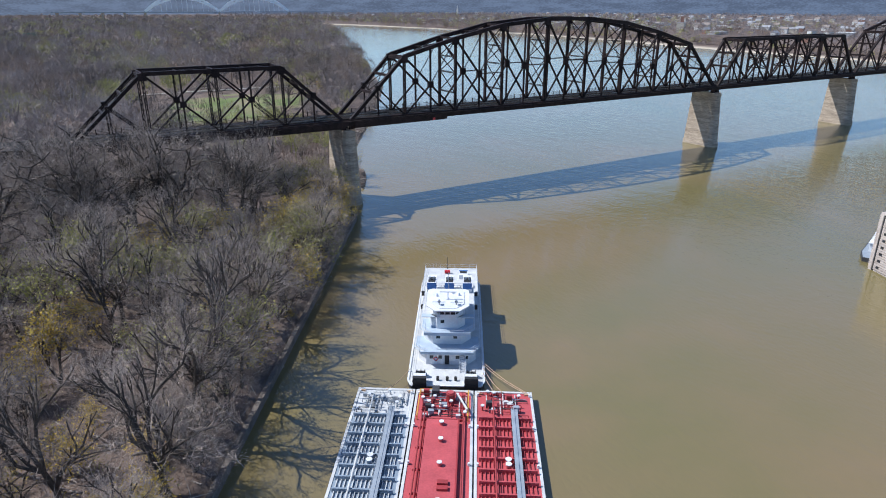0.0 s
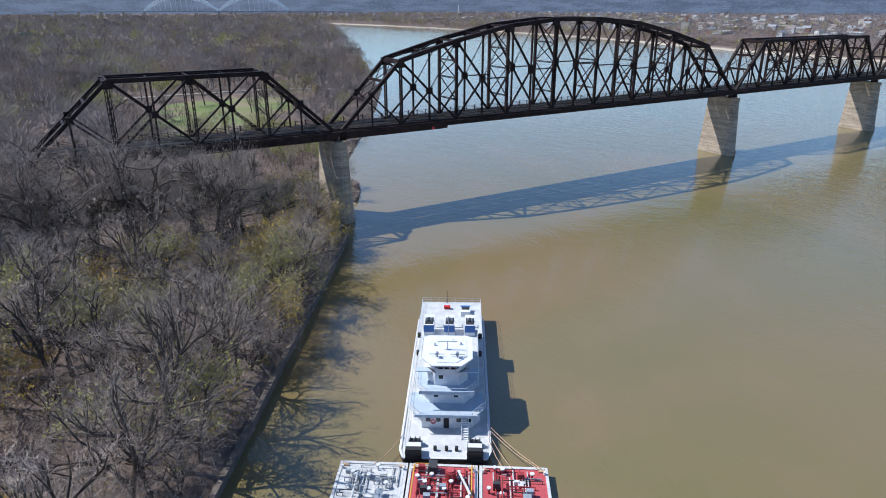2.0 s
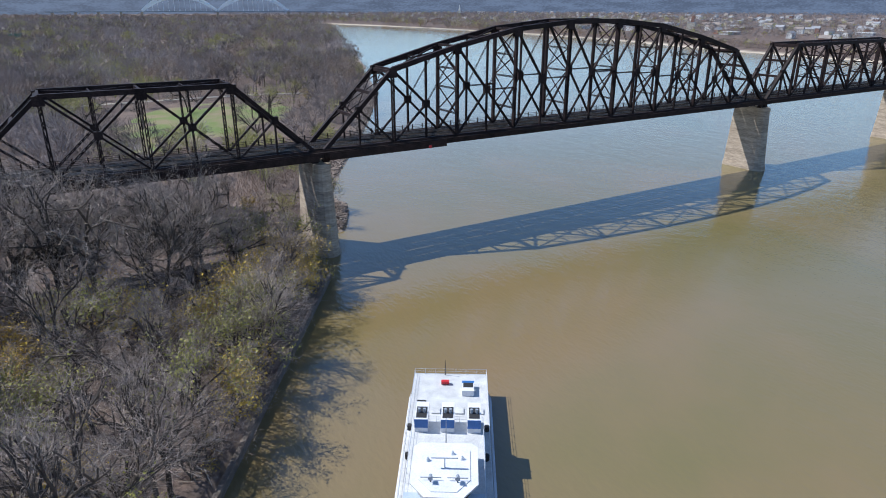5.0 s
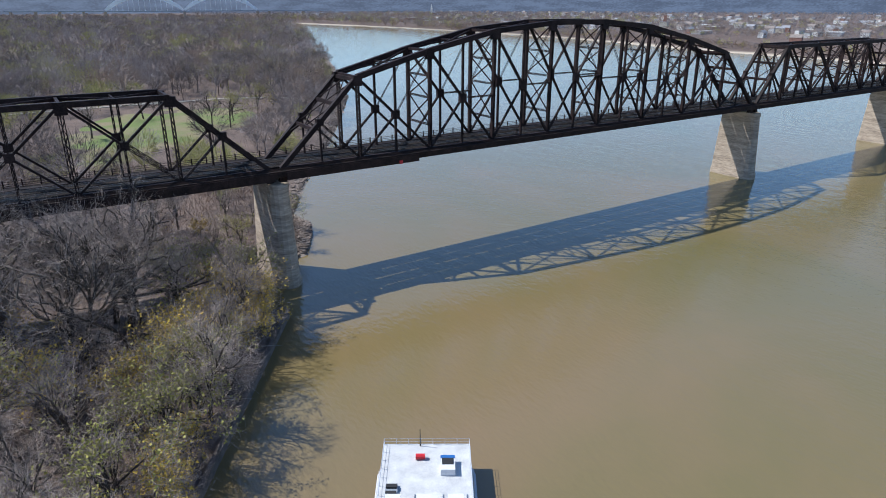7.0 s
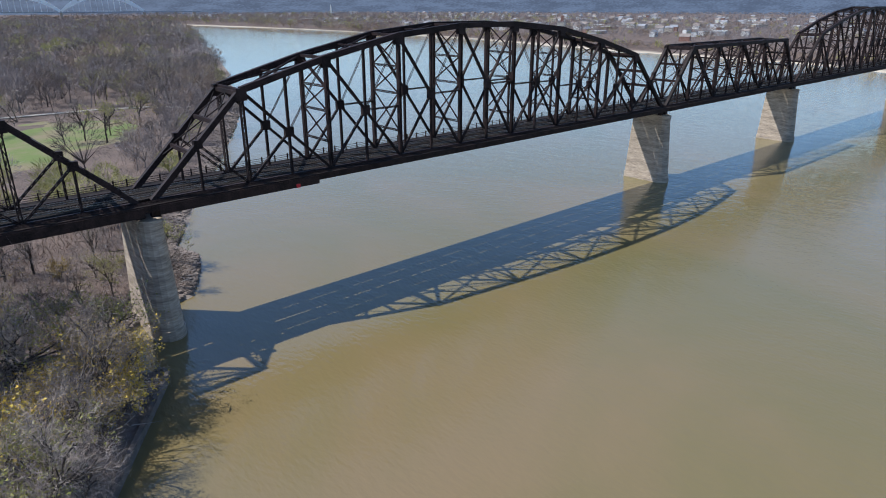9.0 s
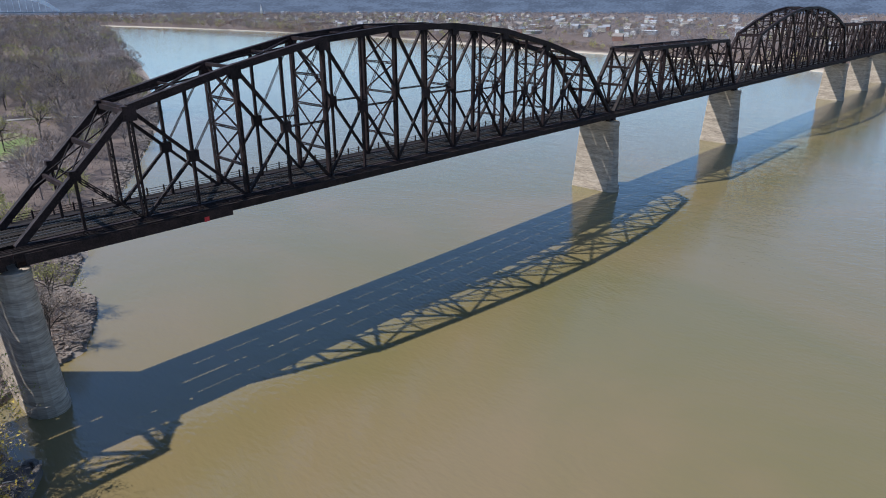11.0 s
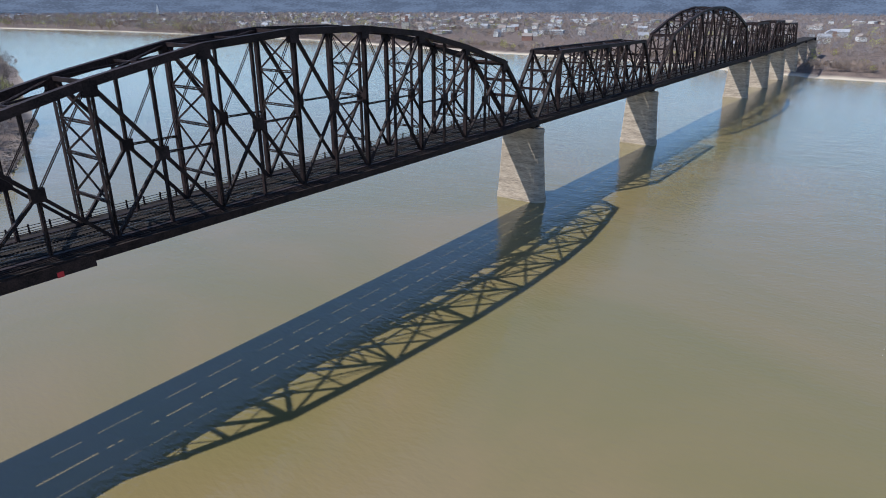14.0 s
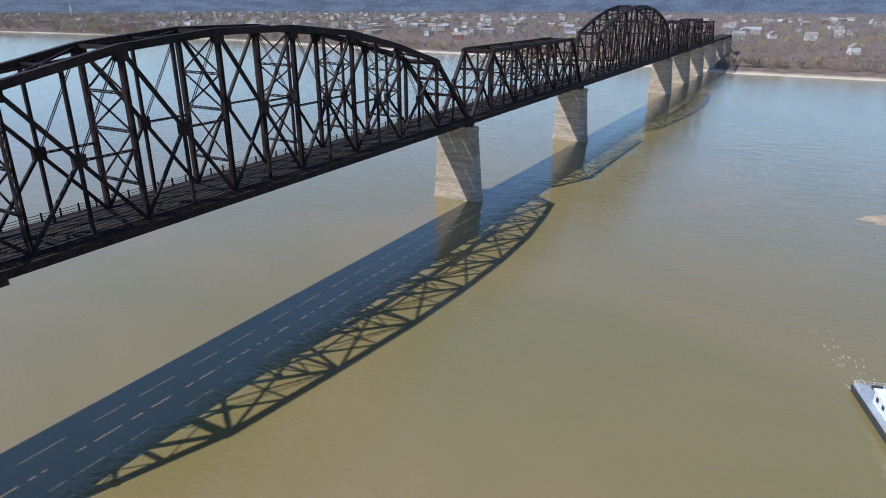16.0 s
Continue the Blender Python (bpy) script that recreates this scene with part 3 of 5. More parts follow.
def railing(parent, ring, z, h=1.05, step=1.8, mat=WHITE, closed=True):
    """Posts and two bars over a line of deck-edge points."""
    pts = ring + ([ring[0]] if closed else [])
    for zz in (h, h * 0.5):
        part("rail_bar", one(Geo.tube, [(x, y, z + zz) for x, y in pts], 0.03, 4), mat, parent)
    posts = Geo()
    for (ax, ay), (bx, by) in zip(pts, pts[1:]):
        n = max(1, int(math.hypot(bx - ax, by - ay) / step))
        for k in range(n):
            x, y = ax + (bx - ax) * k / n, ay + (by - ay) * k / n
            posts.box(x - 0.03, x + 0.03, y - 0.03, y + 0.03, z, z + h)
    tagged(part("rail_posts", posts, mat, parent), kind="stuff")


def towboat():
    boat = thing("towboat", "white river towboat with blue-grey decks pushing tank barges", "boat", "", TOW @ pose(0.15, 0.6, 0, 0, 0, 1.2))
    hull = Geo()
    ring = [(-6.6, 0.3), (6.6, 0.3), (7.25, 2.2), (7.25, 47), (6.2, 50.2), (-6.2, 50.2), (-7.25, 47), (-7.25, 2.2)]
    hull.prism([(x * 0.96, y) for x, y in ring], -2.2, 1.25, ring)
    part("hull", hull, HULL, boat, "black hull")
    part("main_deck", one(Geo.prism, [(x * 0.99, y) for x, y in ring], 1.252, 1.34), PALE, boat)
    bul = Geo()
    for (ax, ay), (bx, by) in zip(ring[1:] + ring[:1], ring[2:] + ring[:2]):
        bul.beam((ax * 0.99, ay, 1.5), (bx * 0.99, by, 1.5), 0.12, 0.36, (0, 0, 1))
    part("bulwark", bul, WHITE, boat)
    # three house levels with overhanging decks
    levels = [("house", 5.7, 8.2, 49.0, 1.34, 4.1, 1.6), ("house", 4.7, 11.0, 31.0, 4.3, 6.9, 1.8), ("house", 3.5, 12.2, 24.0, 7.1, 9.5, 1.4)]
    for name, hx, y0, y1, z0, z1, c in levels:
        h = part(name, one(Geo.prism, chamfer(hx, y0, y1, c), z0, z1), WHITE, boat)
        for y in np.arange(y0 + 3.2, y1 - 1.5, 2.6):
            for sx in (-1, 1):
                part("window", one(Geo.box, sx * hx - 0.03, sx * hx + 0.03, y, y + 0.8, z0 + 1.2, z0 + 2.0), GLASS, h)
        for x in np.arange(-hx + c + 0.7, hx - c - 0.6, 1.7):
            if abs(x) > 0.9:
                part("window", one(Geo.box, x, x + 0.75, y0 - 0.03, y0 + 0.03, z0 + 1.25, z0 + 1.95), GLASS, h)
    decks = [(6.5, 7.2, 50.6, 4.1, 2.2), (5.4, 9.6, 32.2, 6.9, 2.2)]
    for hx, y0, y1, z, c in decks:
        part("upper_deck", one(Geo.prism, chamfer(hx, y0, y1, c), z, z + 0.2), PALE, boat, "pale painted deck")
        part("deck_coating", one(Geo.prism, chamfer(hx - 0.25, y0 + 0.25, y0 + 7.0, c), z + 0.204, z + 0.215), DECKGREY, boat)
        edge = Geo()
        r = chamfer(hx, y0, y1, c)
        for (ax, ay), (bx, by) in zip(r, r[1:] + r[:1]):
            edge.beam((ax, ay, z + 0.1), (bx, by, z + 0.1), 0.1, 0.3, (0, 0, 1))
        part("deck_edge", edge, DECKGREY, boat)
        railing(boat, r, z + 0.2)
    part("front_screen", one(Geo.prism, chamfer(4.6, 9.3, 9.45, 0.02), 7.1, 7.75), DECKGREY, boat)
    part("front_screen", one(Geo.prism, chamfer(5.2, 6.9, 7.05, 0.02), 4.3, 4.8), DECKGREY, boat)
    # pilothouse
    ph = part("pilothouse", one(Geo.prism, chamfer(3.0, 11.9, 20.0, 1.5, 1.0), 9.5, 11.6), WHITE, boat)
    r = chamfer(3.06, 11.84, 20.06, 1.5, 1.0)
    for (ax, ay), (bx, by) in zip(r, r[1:] + r[:1]):
        n = max(1, int(math.hypot(bx - ax, by - ay) / 1.0))
        for k in range(n):
            a, b = (k + 0.08) / n, (k + 0.92) / n
            part("pane", one(Geo.beam, (ax + (bx - ax) * a, ay + (by - ay) * a, 10.9), (ax + (bx - ax) * b, ay + (by - ay) * b, 10.9), 0.06, 0.95, Vector((by - ay, ax - bx, 0))), GLASS, ph)
    part("pilothouse_roof", one(Geo.prism, chamfer(4.3, 10.6, 21.0, 1.9, 0.8), 11.6, 11.85), WHITE, boat)
    part("roof_gutter", one(Geo.prism, chamfer(3.3, 11.5, 20.0, 1.7, 0.7), 11.854, 11.95), WHITE, boat)
    part("bridge_wing", one(Geo.prism, [(-5.2, 12.6), (5.2, 12.6), (5.2, 14.0), (-5.2, 14.0)], 9.35, 9.5), DECKGREY, boat)
    # searchlights, radar and masts on the pilothouse roof
    for x in (-1.7, 1.7):
        light = part("searchlight", one(Geo.tube, [(x, 13.2, 11.95), (x, 13.2, 12.6)], 0.09), BLACK, boat)
        part("lamp_head", one(Geo.tube, [(x, 12.8, 12.75), (x, 13.5, 12.75)], 0.32, 10, 0.22), GREYSTEEL, light)
        part("crossbar", one(Geo.box, x - 1.3, x + 1.3, 13.5, 13.6, 12.3, 12.38), GREYSTEEL, boat)
    part("radar_bar", one(Geo.box, -1.7, 1.7, 15.8, 16.05, 13.4, 13.6), WHITE, boat)
    part("radar_post", one(Geo.tube, [(0, 15.9, 11.95), (0, 15.9, 13.4)], 0.1), WHITE, boat)
    for x, y in ((-2.3, 17.2), (2.2, 17.6), (0.9, 18.6)):
        part("antenna_dome", one(Geo.tube, [(x, y, 11.95), (x, y, 12.3), (x, y, 12.55)], 0.34, 10, 0.1), WHITE, boat)
    part("mast", one(Geo.tube, [(0, 21.6, 7.1), (0, 21.6, 15.4)], 0.11, 6, 0.05), GREYSTEEL, boat)
    part("mast", one(Geo.tube, [(-1.0, 50.2, 4.3), (-1.0, 50.2, 7.4)], 0.09, 6, 0.05), BLACK, boat, "black stern mast")
    # stacks with dark mouths and blue bands
    for x in (-4.0, 0.0, 4.0):
        s = part("stack", one(Geo.prism, [(x - 1.0, 29.6), (x + 1.0, 29.6), (x + 1.0, 34.2), (x - 1.0, 34.2)], 4.3, 9.4), WHITE, boat)
        part("blue_band", one(Geo.box, x - 1.02, x + 1.02, 29.56, 29.62, 7.9, 9.38), BLUE, s, "blue painted band")
        part("mouth", one(Geo.box, x - 0.8, x + 0.8, 30.0, 32.8, 9.4, 9.46), BLACK, s)
        for dx in (-0.4, 0.4):
            part("exhaust_pipe", one(Geo.tube, [(x + dx, 31.4, 9.4), (x + dx, 31.4, 10.1)], 0.22, 8), GREYSTEEL, s)
    v = part("vent_house", one(Geo.box, 2.1, 4.2, 43.5, 46.6, 4.3, 5.4), WHITE, boat)
    part("blue_band", one(Geo.box, 2.08, 4.22, 46.0, 46.64, 4.9, 5.45), BLUE, v, "blue painted band")
    part("mouth", one(Geo.box, 2.3, 4.0, 44.6, 46.0, 5.4, 5.46), BLACK, v)
    sk = part("skiff_cradle", one(Geo.box, -5.6, -3.9, 36.0, 41.5, 4.3, 4.7), GREYSTEEL, boat)
    for y in (36.6, 38.0, 39.4, 40.8):
        part("slat", one(Geo.box, -5.5, -4.0, y - 0.35, y + 0.35, 4.7, 5.0), BLACK, sk)
    part("life_raft", one(Geo.tube, [(-1.6, 47.2, 4.75), (-0.2, 47.2, 4.75)], 0.42, 10), SIGNRED, boat, "red life raft canister")
    for x, y in ((-6.2, 34), (6.1, 34), (-5.9, 27), (5.9, 27)):
        part("fender", one(Geo.tube, [(x, y, 4.3), (x, y, 5.2)], 0.4, 8), BLACK, boat)
    for x in (-2.2, 1.7, 5.0):
        part("hatch", one(Geo.box, x - 0.7, x + 0.7, 38.2, 39.8, 4.3, 4.55), PALE, boat)
    # bow: push knees, capstans, stairs, door
    for x in (-4.9, 4.7):
        k = part("push_knee", one(Geo.box, x - 1.25, x + 1.25, 0.0, 0.9, -0.6, 3.2), BLACK, boat, "black rubber-faced push knee")
        for z in (0.4, 1.4, 2.4):
            part("rubber_strip", one(Geo.box, x - 1.3, x + 1.3, -0.12, 0.02, z, z + 0.5), BLACK, k)
        part("winch", one(Geo.tube, [(x - 0.9, 3.6, 1.95), (x + 0.9, 3.6, 1.95)], 0.6, 10), HULL, boat)
        part("knee_locker", one(Geo.box, x - 1.1, x + 1.1, 0.95, 2.3, 1.34, 2.9), WHITE, boat)
        for e in (-0.75, 0.0, 0.75):
            part("winch_wheel", one(Geo.tube, [(x + e, 3.6, 2.5), (x + e + 0.12, 3.6, 2.5)], 0.42, 10), BLACK, boat)
        part("winch_frame", one(Geo.box, x - 1.2, x + 1.2, 3.0, 4.3, 1.34, 1.8), GREYSTEEL, boat)
    for x in (-1.6, 0.2, 1.8):
        part("bollard", one(Geo.tube, [(x, 2.4, 1.34), (x, 2.4, 2.1)], 0.28, 8), BLACK, boat)
    part("door", one(Geo.box, -0.45, 0.45, 8.14, 8.22, 1.36, 3.35), BLACK, boat)
    st = Geo()
    for k in range(10):
        st.box(2.6, 3.6, 5.2 + k * 0.28, 5.5 + k * 0.28, 1.34 + k * 0.28, 1.44 + k * 0.28)
    for x in (2.55, 3.65):
        st.beam((x, 5.1, 1.3), (x, 8.0, 4.2), 0.08, 0.3, (1, 0, 0))
    part("stairs", st, WHITE, boat)
    part("life_ring", one(Geo.tube, [(-2.2 + 0.36 * math.cos(a), 8.1, 2.6 + 0.36 * math.sin(a)) for a in np.linspace(0, 6.28, 13)], 0.09, 5), SIGNRED, boat)
    railing(boat, [(6.9, 3), (7.1, 47), (6.1, 49.9), (-6.1, 49.9), (-7.1, 47), (-6.9, 3)], 1.34, 1.0, 2.2, WHITE, False)


towboat()


def valve_gear(barge, rnd, mat, y0=-8.2, y1=-1.4, n=11):
    """Pumps, pipes, hatches and lockers crowded at the stern end of a tank barge."""
    for k in range(n):
        x, y = rnd.uniform(-3.9, 3.9), rnd.uniform(y0 + 0.6, y1 - 0.3)
        if k % 4 == 0:
            part("pump_engine", one(Geo.box, x - 0.5, x + 0.5, y - 0.35, y + 0.35, 1.4, 2.2 + rnd.random() * 0.5), rnd.choice([GREYSTEEL, HULL, mat]), barge)
        elif k % 4 == 1:
            part("locker", one(Geo.box, x - 0.4, x + 0.4, y - 0.25, y + 0.25, 1.4, 2.0), PALE if mat is not PALE else GREYSTEEL, barge)
        else:
            p = part("vent", one(Geo.tube, [(x, y, 1.4), (x, y, 2.3)], 0.16, 8), mat, barge)
            part("cap", one(Geo.tube, [(x, y, 2.3), (x, y, 2.5)], 0.34, 8), WHITE, p)
    for k in range(16):
        y = rnd.uniform(y0, y1)
        a, b = sorted((rnd.uniform(-4.4, 4.4), rnd.uniform(-4.4, 4.4)))
        z = 1.75 + 0.45 * rnd.random()
        part("cross_pipe", one(Geo.tube, [(a, y, 1.4), (a, y, z), (b, y, z), (b, y, 1.4)], 0.08, 6), (mat, GREYSTEEL, HULL)[k % 3], barge)
    for k in range(12):
        x = rnd.uniform(-4.2, 4.2)
        part("deck_pipe", one(Geo.tube, [(x, y0 + rnd.uniform(0, 3), 1.75), (x, y1 - rnd.uniform(0, 2), 1.75)], 0.1, 6), mat if k % 2 else PALE, barge)


def tank_barge(x0, x1, deck, rim, label, kind, seed):
    """A tank barge 59 m long in the tow's own axes; kind: framed deck or smooth trunk."""
    rnd = random.Random(seed)
    xc, hx = (x0 + x1) / 2, (x1 - x0) / 2 - 0.12
    b = thing("tank_barge", label, "barge", "barges of the tow", TOW @ pose(xc, 0, 0))
    y0, y1 = -59.5, -0.5
    ring = [(-hx, y0), (hx, y0), (hx, y1), (-hx, y1)]
    part("hull", one(Geo.prism, [(x, y) for x, y in ring], -2.4, 1.28), HULL, b, "dark barge hull")
    part("deck", one(Geo.prism, [(x * 0.995, y) for x, y in ring], 1.284, 1.4), deck, b)
    for sx in (-1, 1):
        part("gunwale", one(Geo.box, sx * (hx - 0.22) - 0.22, sx * (hx - 0.22) + 0.22, y0, y1, 1.404, 1.52), rim, b, "pale painted gunwale")
    part("stern_coaming", one(Geo.box, -hx + 0.5, hx - 0.5, y1 - 0.5, y1, 1.404, 1.56), rim, b)
    for x, y in [(sx * (hx - 0.55), yy) for sx in (-1, 1) for yy in np.arange(y1 - 1.5, y0, -9.5)]:
        part("bitt", one(Geo.tube, [(x, y, 1.5), (x, y, 2.0)], 0.2, 8), WHITE, b)
    for sx in (-1, 1):
        part("corner_marker", one(Geo.box, sx * (hx - 0.9) - 0.5, sx * (hx - 0.9) + 0.5, y1 - 1.1, y1 - 0.7, 1.404, 1.7), ROPE, b, "yellow painted corner fitting")
    if deck is BARGEGREY:
        part("stern_deck", one(Geo.box, -hx + 0.5, hx - 0.5, -9.0, y1 - 0.55, 1.404, 1.412), PALE, b, "pale painted stern deck")
    if kind == "framed":
        for y in np.arange(-9.3, y0 + 3, -2.62):
            part("deck_frame", one(Geo.box, -hx + 0.75, hx - 0.75, y - 0.14, y + 0.14, 1.404, 2.15), deck, b)
        stiff = one(Geo.box, -0.06, 0.06, y0 + 3.5, -9.3, 1.404, 1.68).mesh("stiffener", deck if deck is REDDECK else PALE)
        for x in np.arange(-hx + 1.1, hx - 0.9, 0.62):
            part("stiffener", stiff, None, b).location = (x, 0, 0)
        wx = 1.85 if deck is not REDDECK else 1.6
        w = part("walkway", one(Geo.box, wx - 0.55, wx + 0.55, y0 + 4, -7.2, 2.3, 2.38), GREYSTEEL, b, "grey grated walkway")
        for sx in (-0.5, 0.5):
            part("handrail", one(Geo.tube, [(wx + sx, y0 + 4, 3.1), (wx + sx, -7.2, 3.1)], 0.035, 5), GREYSTEEL, w)
        part("cargo_pipe", one(Geo.tube, [(-1.9, y0 + 6, 2.45), (-1.9, -4, 2.45)], 0.15, 8), PALE if deck is not REDDECK else REDPIPE, b)
        for y in (-20.5, -21.6, -37.0, -49.0):
            h = part("tank_hatch", one(Geo.tube, [(0.1, y, 1.4), (0.1, y, 2.5)], 0.42, 10), deck, b)
            part("lid", one(Geo.tube, [(0.1, y, 2.5), (0.1, y, 2.62)], 0.5, 10), WHITE, h)
        valve_gear(b, rnd, PALE if deck is not REDDECK else REDPIPE)
    else:
        t = part("trunk", one(Geo.prism, [(-2.6, y0 + 3), (2.9, y0 + 3), (2.9, -10.4), (-2.6, -10.4)], 1.404, 2.2), deck, b, "smooth red raised trunk")
        part("trunk_edge", one(Geo.box, 2.7, 2.95, y0 + 3, -10.4, 2.2, 2.28), REDPIPE, t)
        for x in (-3.1, -3.55, 3.6):
            part("cargo_pipe", one(Geo.tube, [(x, y0 + 4, 1.95), (x, -8, 1.95)], 0.14, 8), REDPIPE, b)
        for y, x in ((-11.8, 0), (-16.2, 0.1), (-22.0, 0.2), (-30.0, 0.4), (-40.0, 0.1)):
            h = part("tank_hatch", one(Geo.tube, [(x, y, 2.2), (x, y, 2.75)], 0.36, 10), deck, b)
            part("lid", one(Geo.tube, [(x, y, 2.75), (x, y, 2.86)], 0.42, 10), WHITE, h)
        for y in (-26.0, -27.2):
            part("manifold", one(Geo.box, 0.1, 1.7, y - 0.4, y + 0.4, 2.2, 2.6), REDPIPE, b)
        for y in np.arange(-12, y0 + 4, -5.2):
            part("trunk_bracket", one(Geo.box, -3.9, -2.6, y - 0.08, y + 0.08, 1.404, 1.75), deck, b)
        tank = part("surge_tank", one(Geo.tube, [(1.2, -3.8, 1.4), (1.2, -3.8, 3.1)], 0.85, 12), REDPIPE, b)
        part("lid", one(Geo.tube, [(1.2, -3.8, 3.1), (1.2, -3.8, 3.3)], 0.6, 12), REDDECK, tank)
        valve_gear(b, rnd, REDPIPE, -9.4, -1.4, 15)
        part("spill_rail", one(Geo.box, -3.6, 3.6, -9.9, -9.7, 1.404, 1.9), REDPIPE, b)
        for x in (-4.35, 4.35):
            part("handrail", one(Geo.tube, [(x, -9.6, 1.4), (x, -9.6, 2.3), (x, -1.6, 2.3), (x, -1.6, 1.4)], 0.11, 6), YELLOW, b, "yellow painted handrail")
        part("handrail", one(Geo.tube, [(-4.2, -1.5, 2.3), (-1.2, -1.5, 2.3)], 0.11, 6), YELLOW, b, "yellow painted handrail")
        part("hose_crane", one(Geo.beam, (2.4, -3.4, 2.6), (4.2, -8.6, 3.0), 0.3, 0.35), PALE, b, "pale hose crane boom")
        part("crane_post", one(Geo.tube, [(2.4, -3.4, 1.4), (2.4, -3.4, 2.75)], 0.28, 8), PALE, b)
        part("pump_house", one(Geo.box, -2.2, -0.9, -3.0, -1.2, 1.404, 2.9), HULL, b, "dark steel pump house")
    return b


tank_barge(-16.0, -5.3, BARGEGREY, PALE, "tank barge with pale edges and blue-grey framed deck", "framed", 3)
tank_barge(-5.3, 5.4, REDDECK, PALE, "red tank barge with a smooth raised trunk deck", "trunk", 4)
tank_barge(5.4, 16.0, REDDECK, PALE, "red tank barge with deep framed deck and grey walkway", "framed", 5)
wires = [((7.0, 5.5, 1.8), (9.3, -1.6, 1.8)), ((7.1, 7.0, 1.8), (10.5, -1.2, 1.8)), ((7.2, 8.0, 1.8), (14.6, -1.3, 1.8)), ((7.2, 9.0, 1.8), (15.0, -1.2, 1.8)), ((-7.0, 6.0, 1.8), (-10.6, -1.4, 1.8))]
for a, b in wires:
    a, b = Vector(a), Vector(b)
    w = tagged(part("mooring_wire", one(Geo.tube, [a.lerp(b, f) + Vector((0, 0, -0.5 * math.sin(f * math.pi))) for f in np.linspace(0, 1, 7)], 0.06, 5), ROPE), "taut orange mooring wire between towboat and barge", "wire", "mooring wires")
    w.matrix_world = TOW


def workboat():
    """The small boat on the open water, stern upstream."""
    b = thing("workboat", "small white workboat with black hull under way", "boat", "", pose(113.2, -123.6, 0, 0, 0, 197.0))
    ring = [(0, -3.2), (0.4, -3.6), (17, -3.6), (22, -2.4), (22, 2.4), (17, 3.6), (0.4, 3.6), (0, 3.2)]
    part("hull", one(Geo.prism, ring, -1, 1.3, [(x, y * 1.04) for x, y in ring]), HULL, b, "black hull")
    part("deck", one(Geo.prism, [(x, y * 0.97) for x, y in ring], 1.304, 1.36), GREYSTEEL, b)
    part("house", one(Geo.box, 6.0, 16, -2.2, 2.2, 1.36, 3.9), WHITE, b)
    part("house_roof", one(Geo.box, 5.7, 16.5, -2.5, 2.5, 3.9, 4.05), WHITE, b)
    up = part("wheelhouse", one(Geo.prism, [(9, -1.8), (14, -1.8), (14.6, -1.0), (14.6, 1.0), (14, 1.8), (9, 1.8)], 4.05, 6.6), WHITE, b)
    for x in (9.6, 11.0, 12.4):
        for y in (-1.83, 1.83):
            part("window", one(Geo.box, x, x + 1.0, y - 0.03, y + 0.03, 5.2, 6.1), GLASS, up)
    for x in (7.0, 9.4, 11.8, 14.0):
        for y in (-2.23, 2.23):
            part("window", one(Geo.box, x, x + 0.9, y - 0.03, y + 0.03, 2.3, 3.1), GLASS, b)
    part("rub_rail", one(Geo.box, 0.6, 17, 3.7, 3.85, 0.9, 1.2), BLACK, b)
    part("winch", one(Geo.tube, [(1.6, -0.8, 1.9), (1.6, 0.8, 1.9)], 0.45, 10), HULL, b)
    railing(b, [(3.2, -3.4), (0.5, -3.4), (0.5, 3.4), (16.5, 3.4)], 1.36, 0.9, 1.6, WHITE, False)


workboat()
FOAM = material("white_water_foam", (0.50, 0.46, 0.38), (0.30, 0.26, 0.17), 0.6, 0, 1.5, 5, 0.3, 0.05)
foam = Geo()
rnd = random.Random(11)
back = Vector((math.cos(radians(17)), math.sin(radians(17)), 0))
side = Vector((-back.y, back.x, 0))
for k in range(90):
    d = rnd.random() ** 2.2 * 24
    p = Vector((113.6, -123.4, 0.012)) + back * d + side * rnd.gauss(0.6 + d * 0.05, 1.3 + d * 0.035)
    l, w = rnd.uniform(0.3, 1.1) * (1 - d / 40), rnd.uniform(0.03, 0.12)
    q = (back + side * rnd.uniform(-0.5, 0.5)).normalized() * l
    t = Vector((-q.y, q.x, 0)).normalized() * w
    n = len(foam.v)
    foam.v += [tuple(p - q), tuple(p + t), tuple(p + q), tuple(p - t)]
    foam.f.append((n, n + 1, n + 2, n + 3))
tagged(part("wake_foam", foam, FOAM), "broken white foam behind the workboat", "foam", kind="stuff")


def guide_wall():
    """End of a tall concrete lock wall: coursed face, a vertical slot and rows of dark ports."""
    m = pose(87.6, -131.4, 0, 0, 0, 245.8)
    w = thing("guide_wall", "tall pale concrete lock wall with ribbed face and dark ports", "wall", "", m)
    part("wall_body", one(Geo.box, 0.15, 44, 0.25, 3.8, -3, 15.6), PALEWALL, w)
    part("coping", one(Geo.box, 0.0, 44.2, 0.0, 4.0, 15.6, 16.2), PALEWALL, w)
    part("nosing", one(Geo.box, 0.0, 1.15, -0.02, 4.0, -3, 15.596), PALEWALL, w)
    part("slot", one(Geo.box, 1.154, 1.6, 0.15, 0.3, -1, 15.5), BLACK, w, "dark vertical slot")
    for k in range(24):
        z = 0.5 + k * 0.63
        part("course", one(Geo.box, 1.62, 44, 0.02, 0.25, z, z + 0.5), PALEWALL, w)
        part("course", one(Geo.box, -0.12, 1.1, -0.1, 4.1, z, z + 0.44), PALEWALL, w)
        if k % 3 == 1:
            for x in range(3, 44, 5):
                part("port", one(Geo.box, x - 0.5, x + 0.5, -0.04, 0.02, z - 0.1, z + 0.55), BLACK, w)


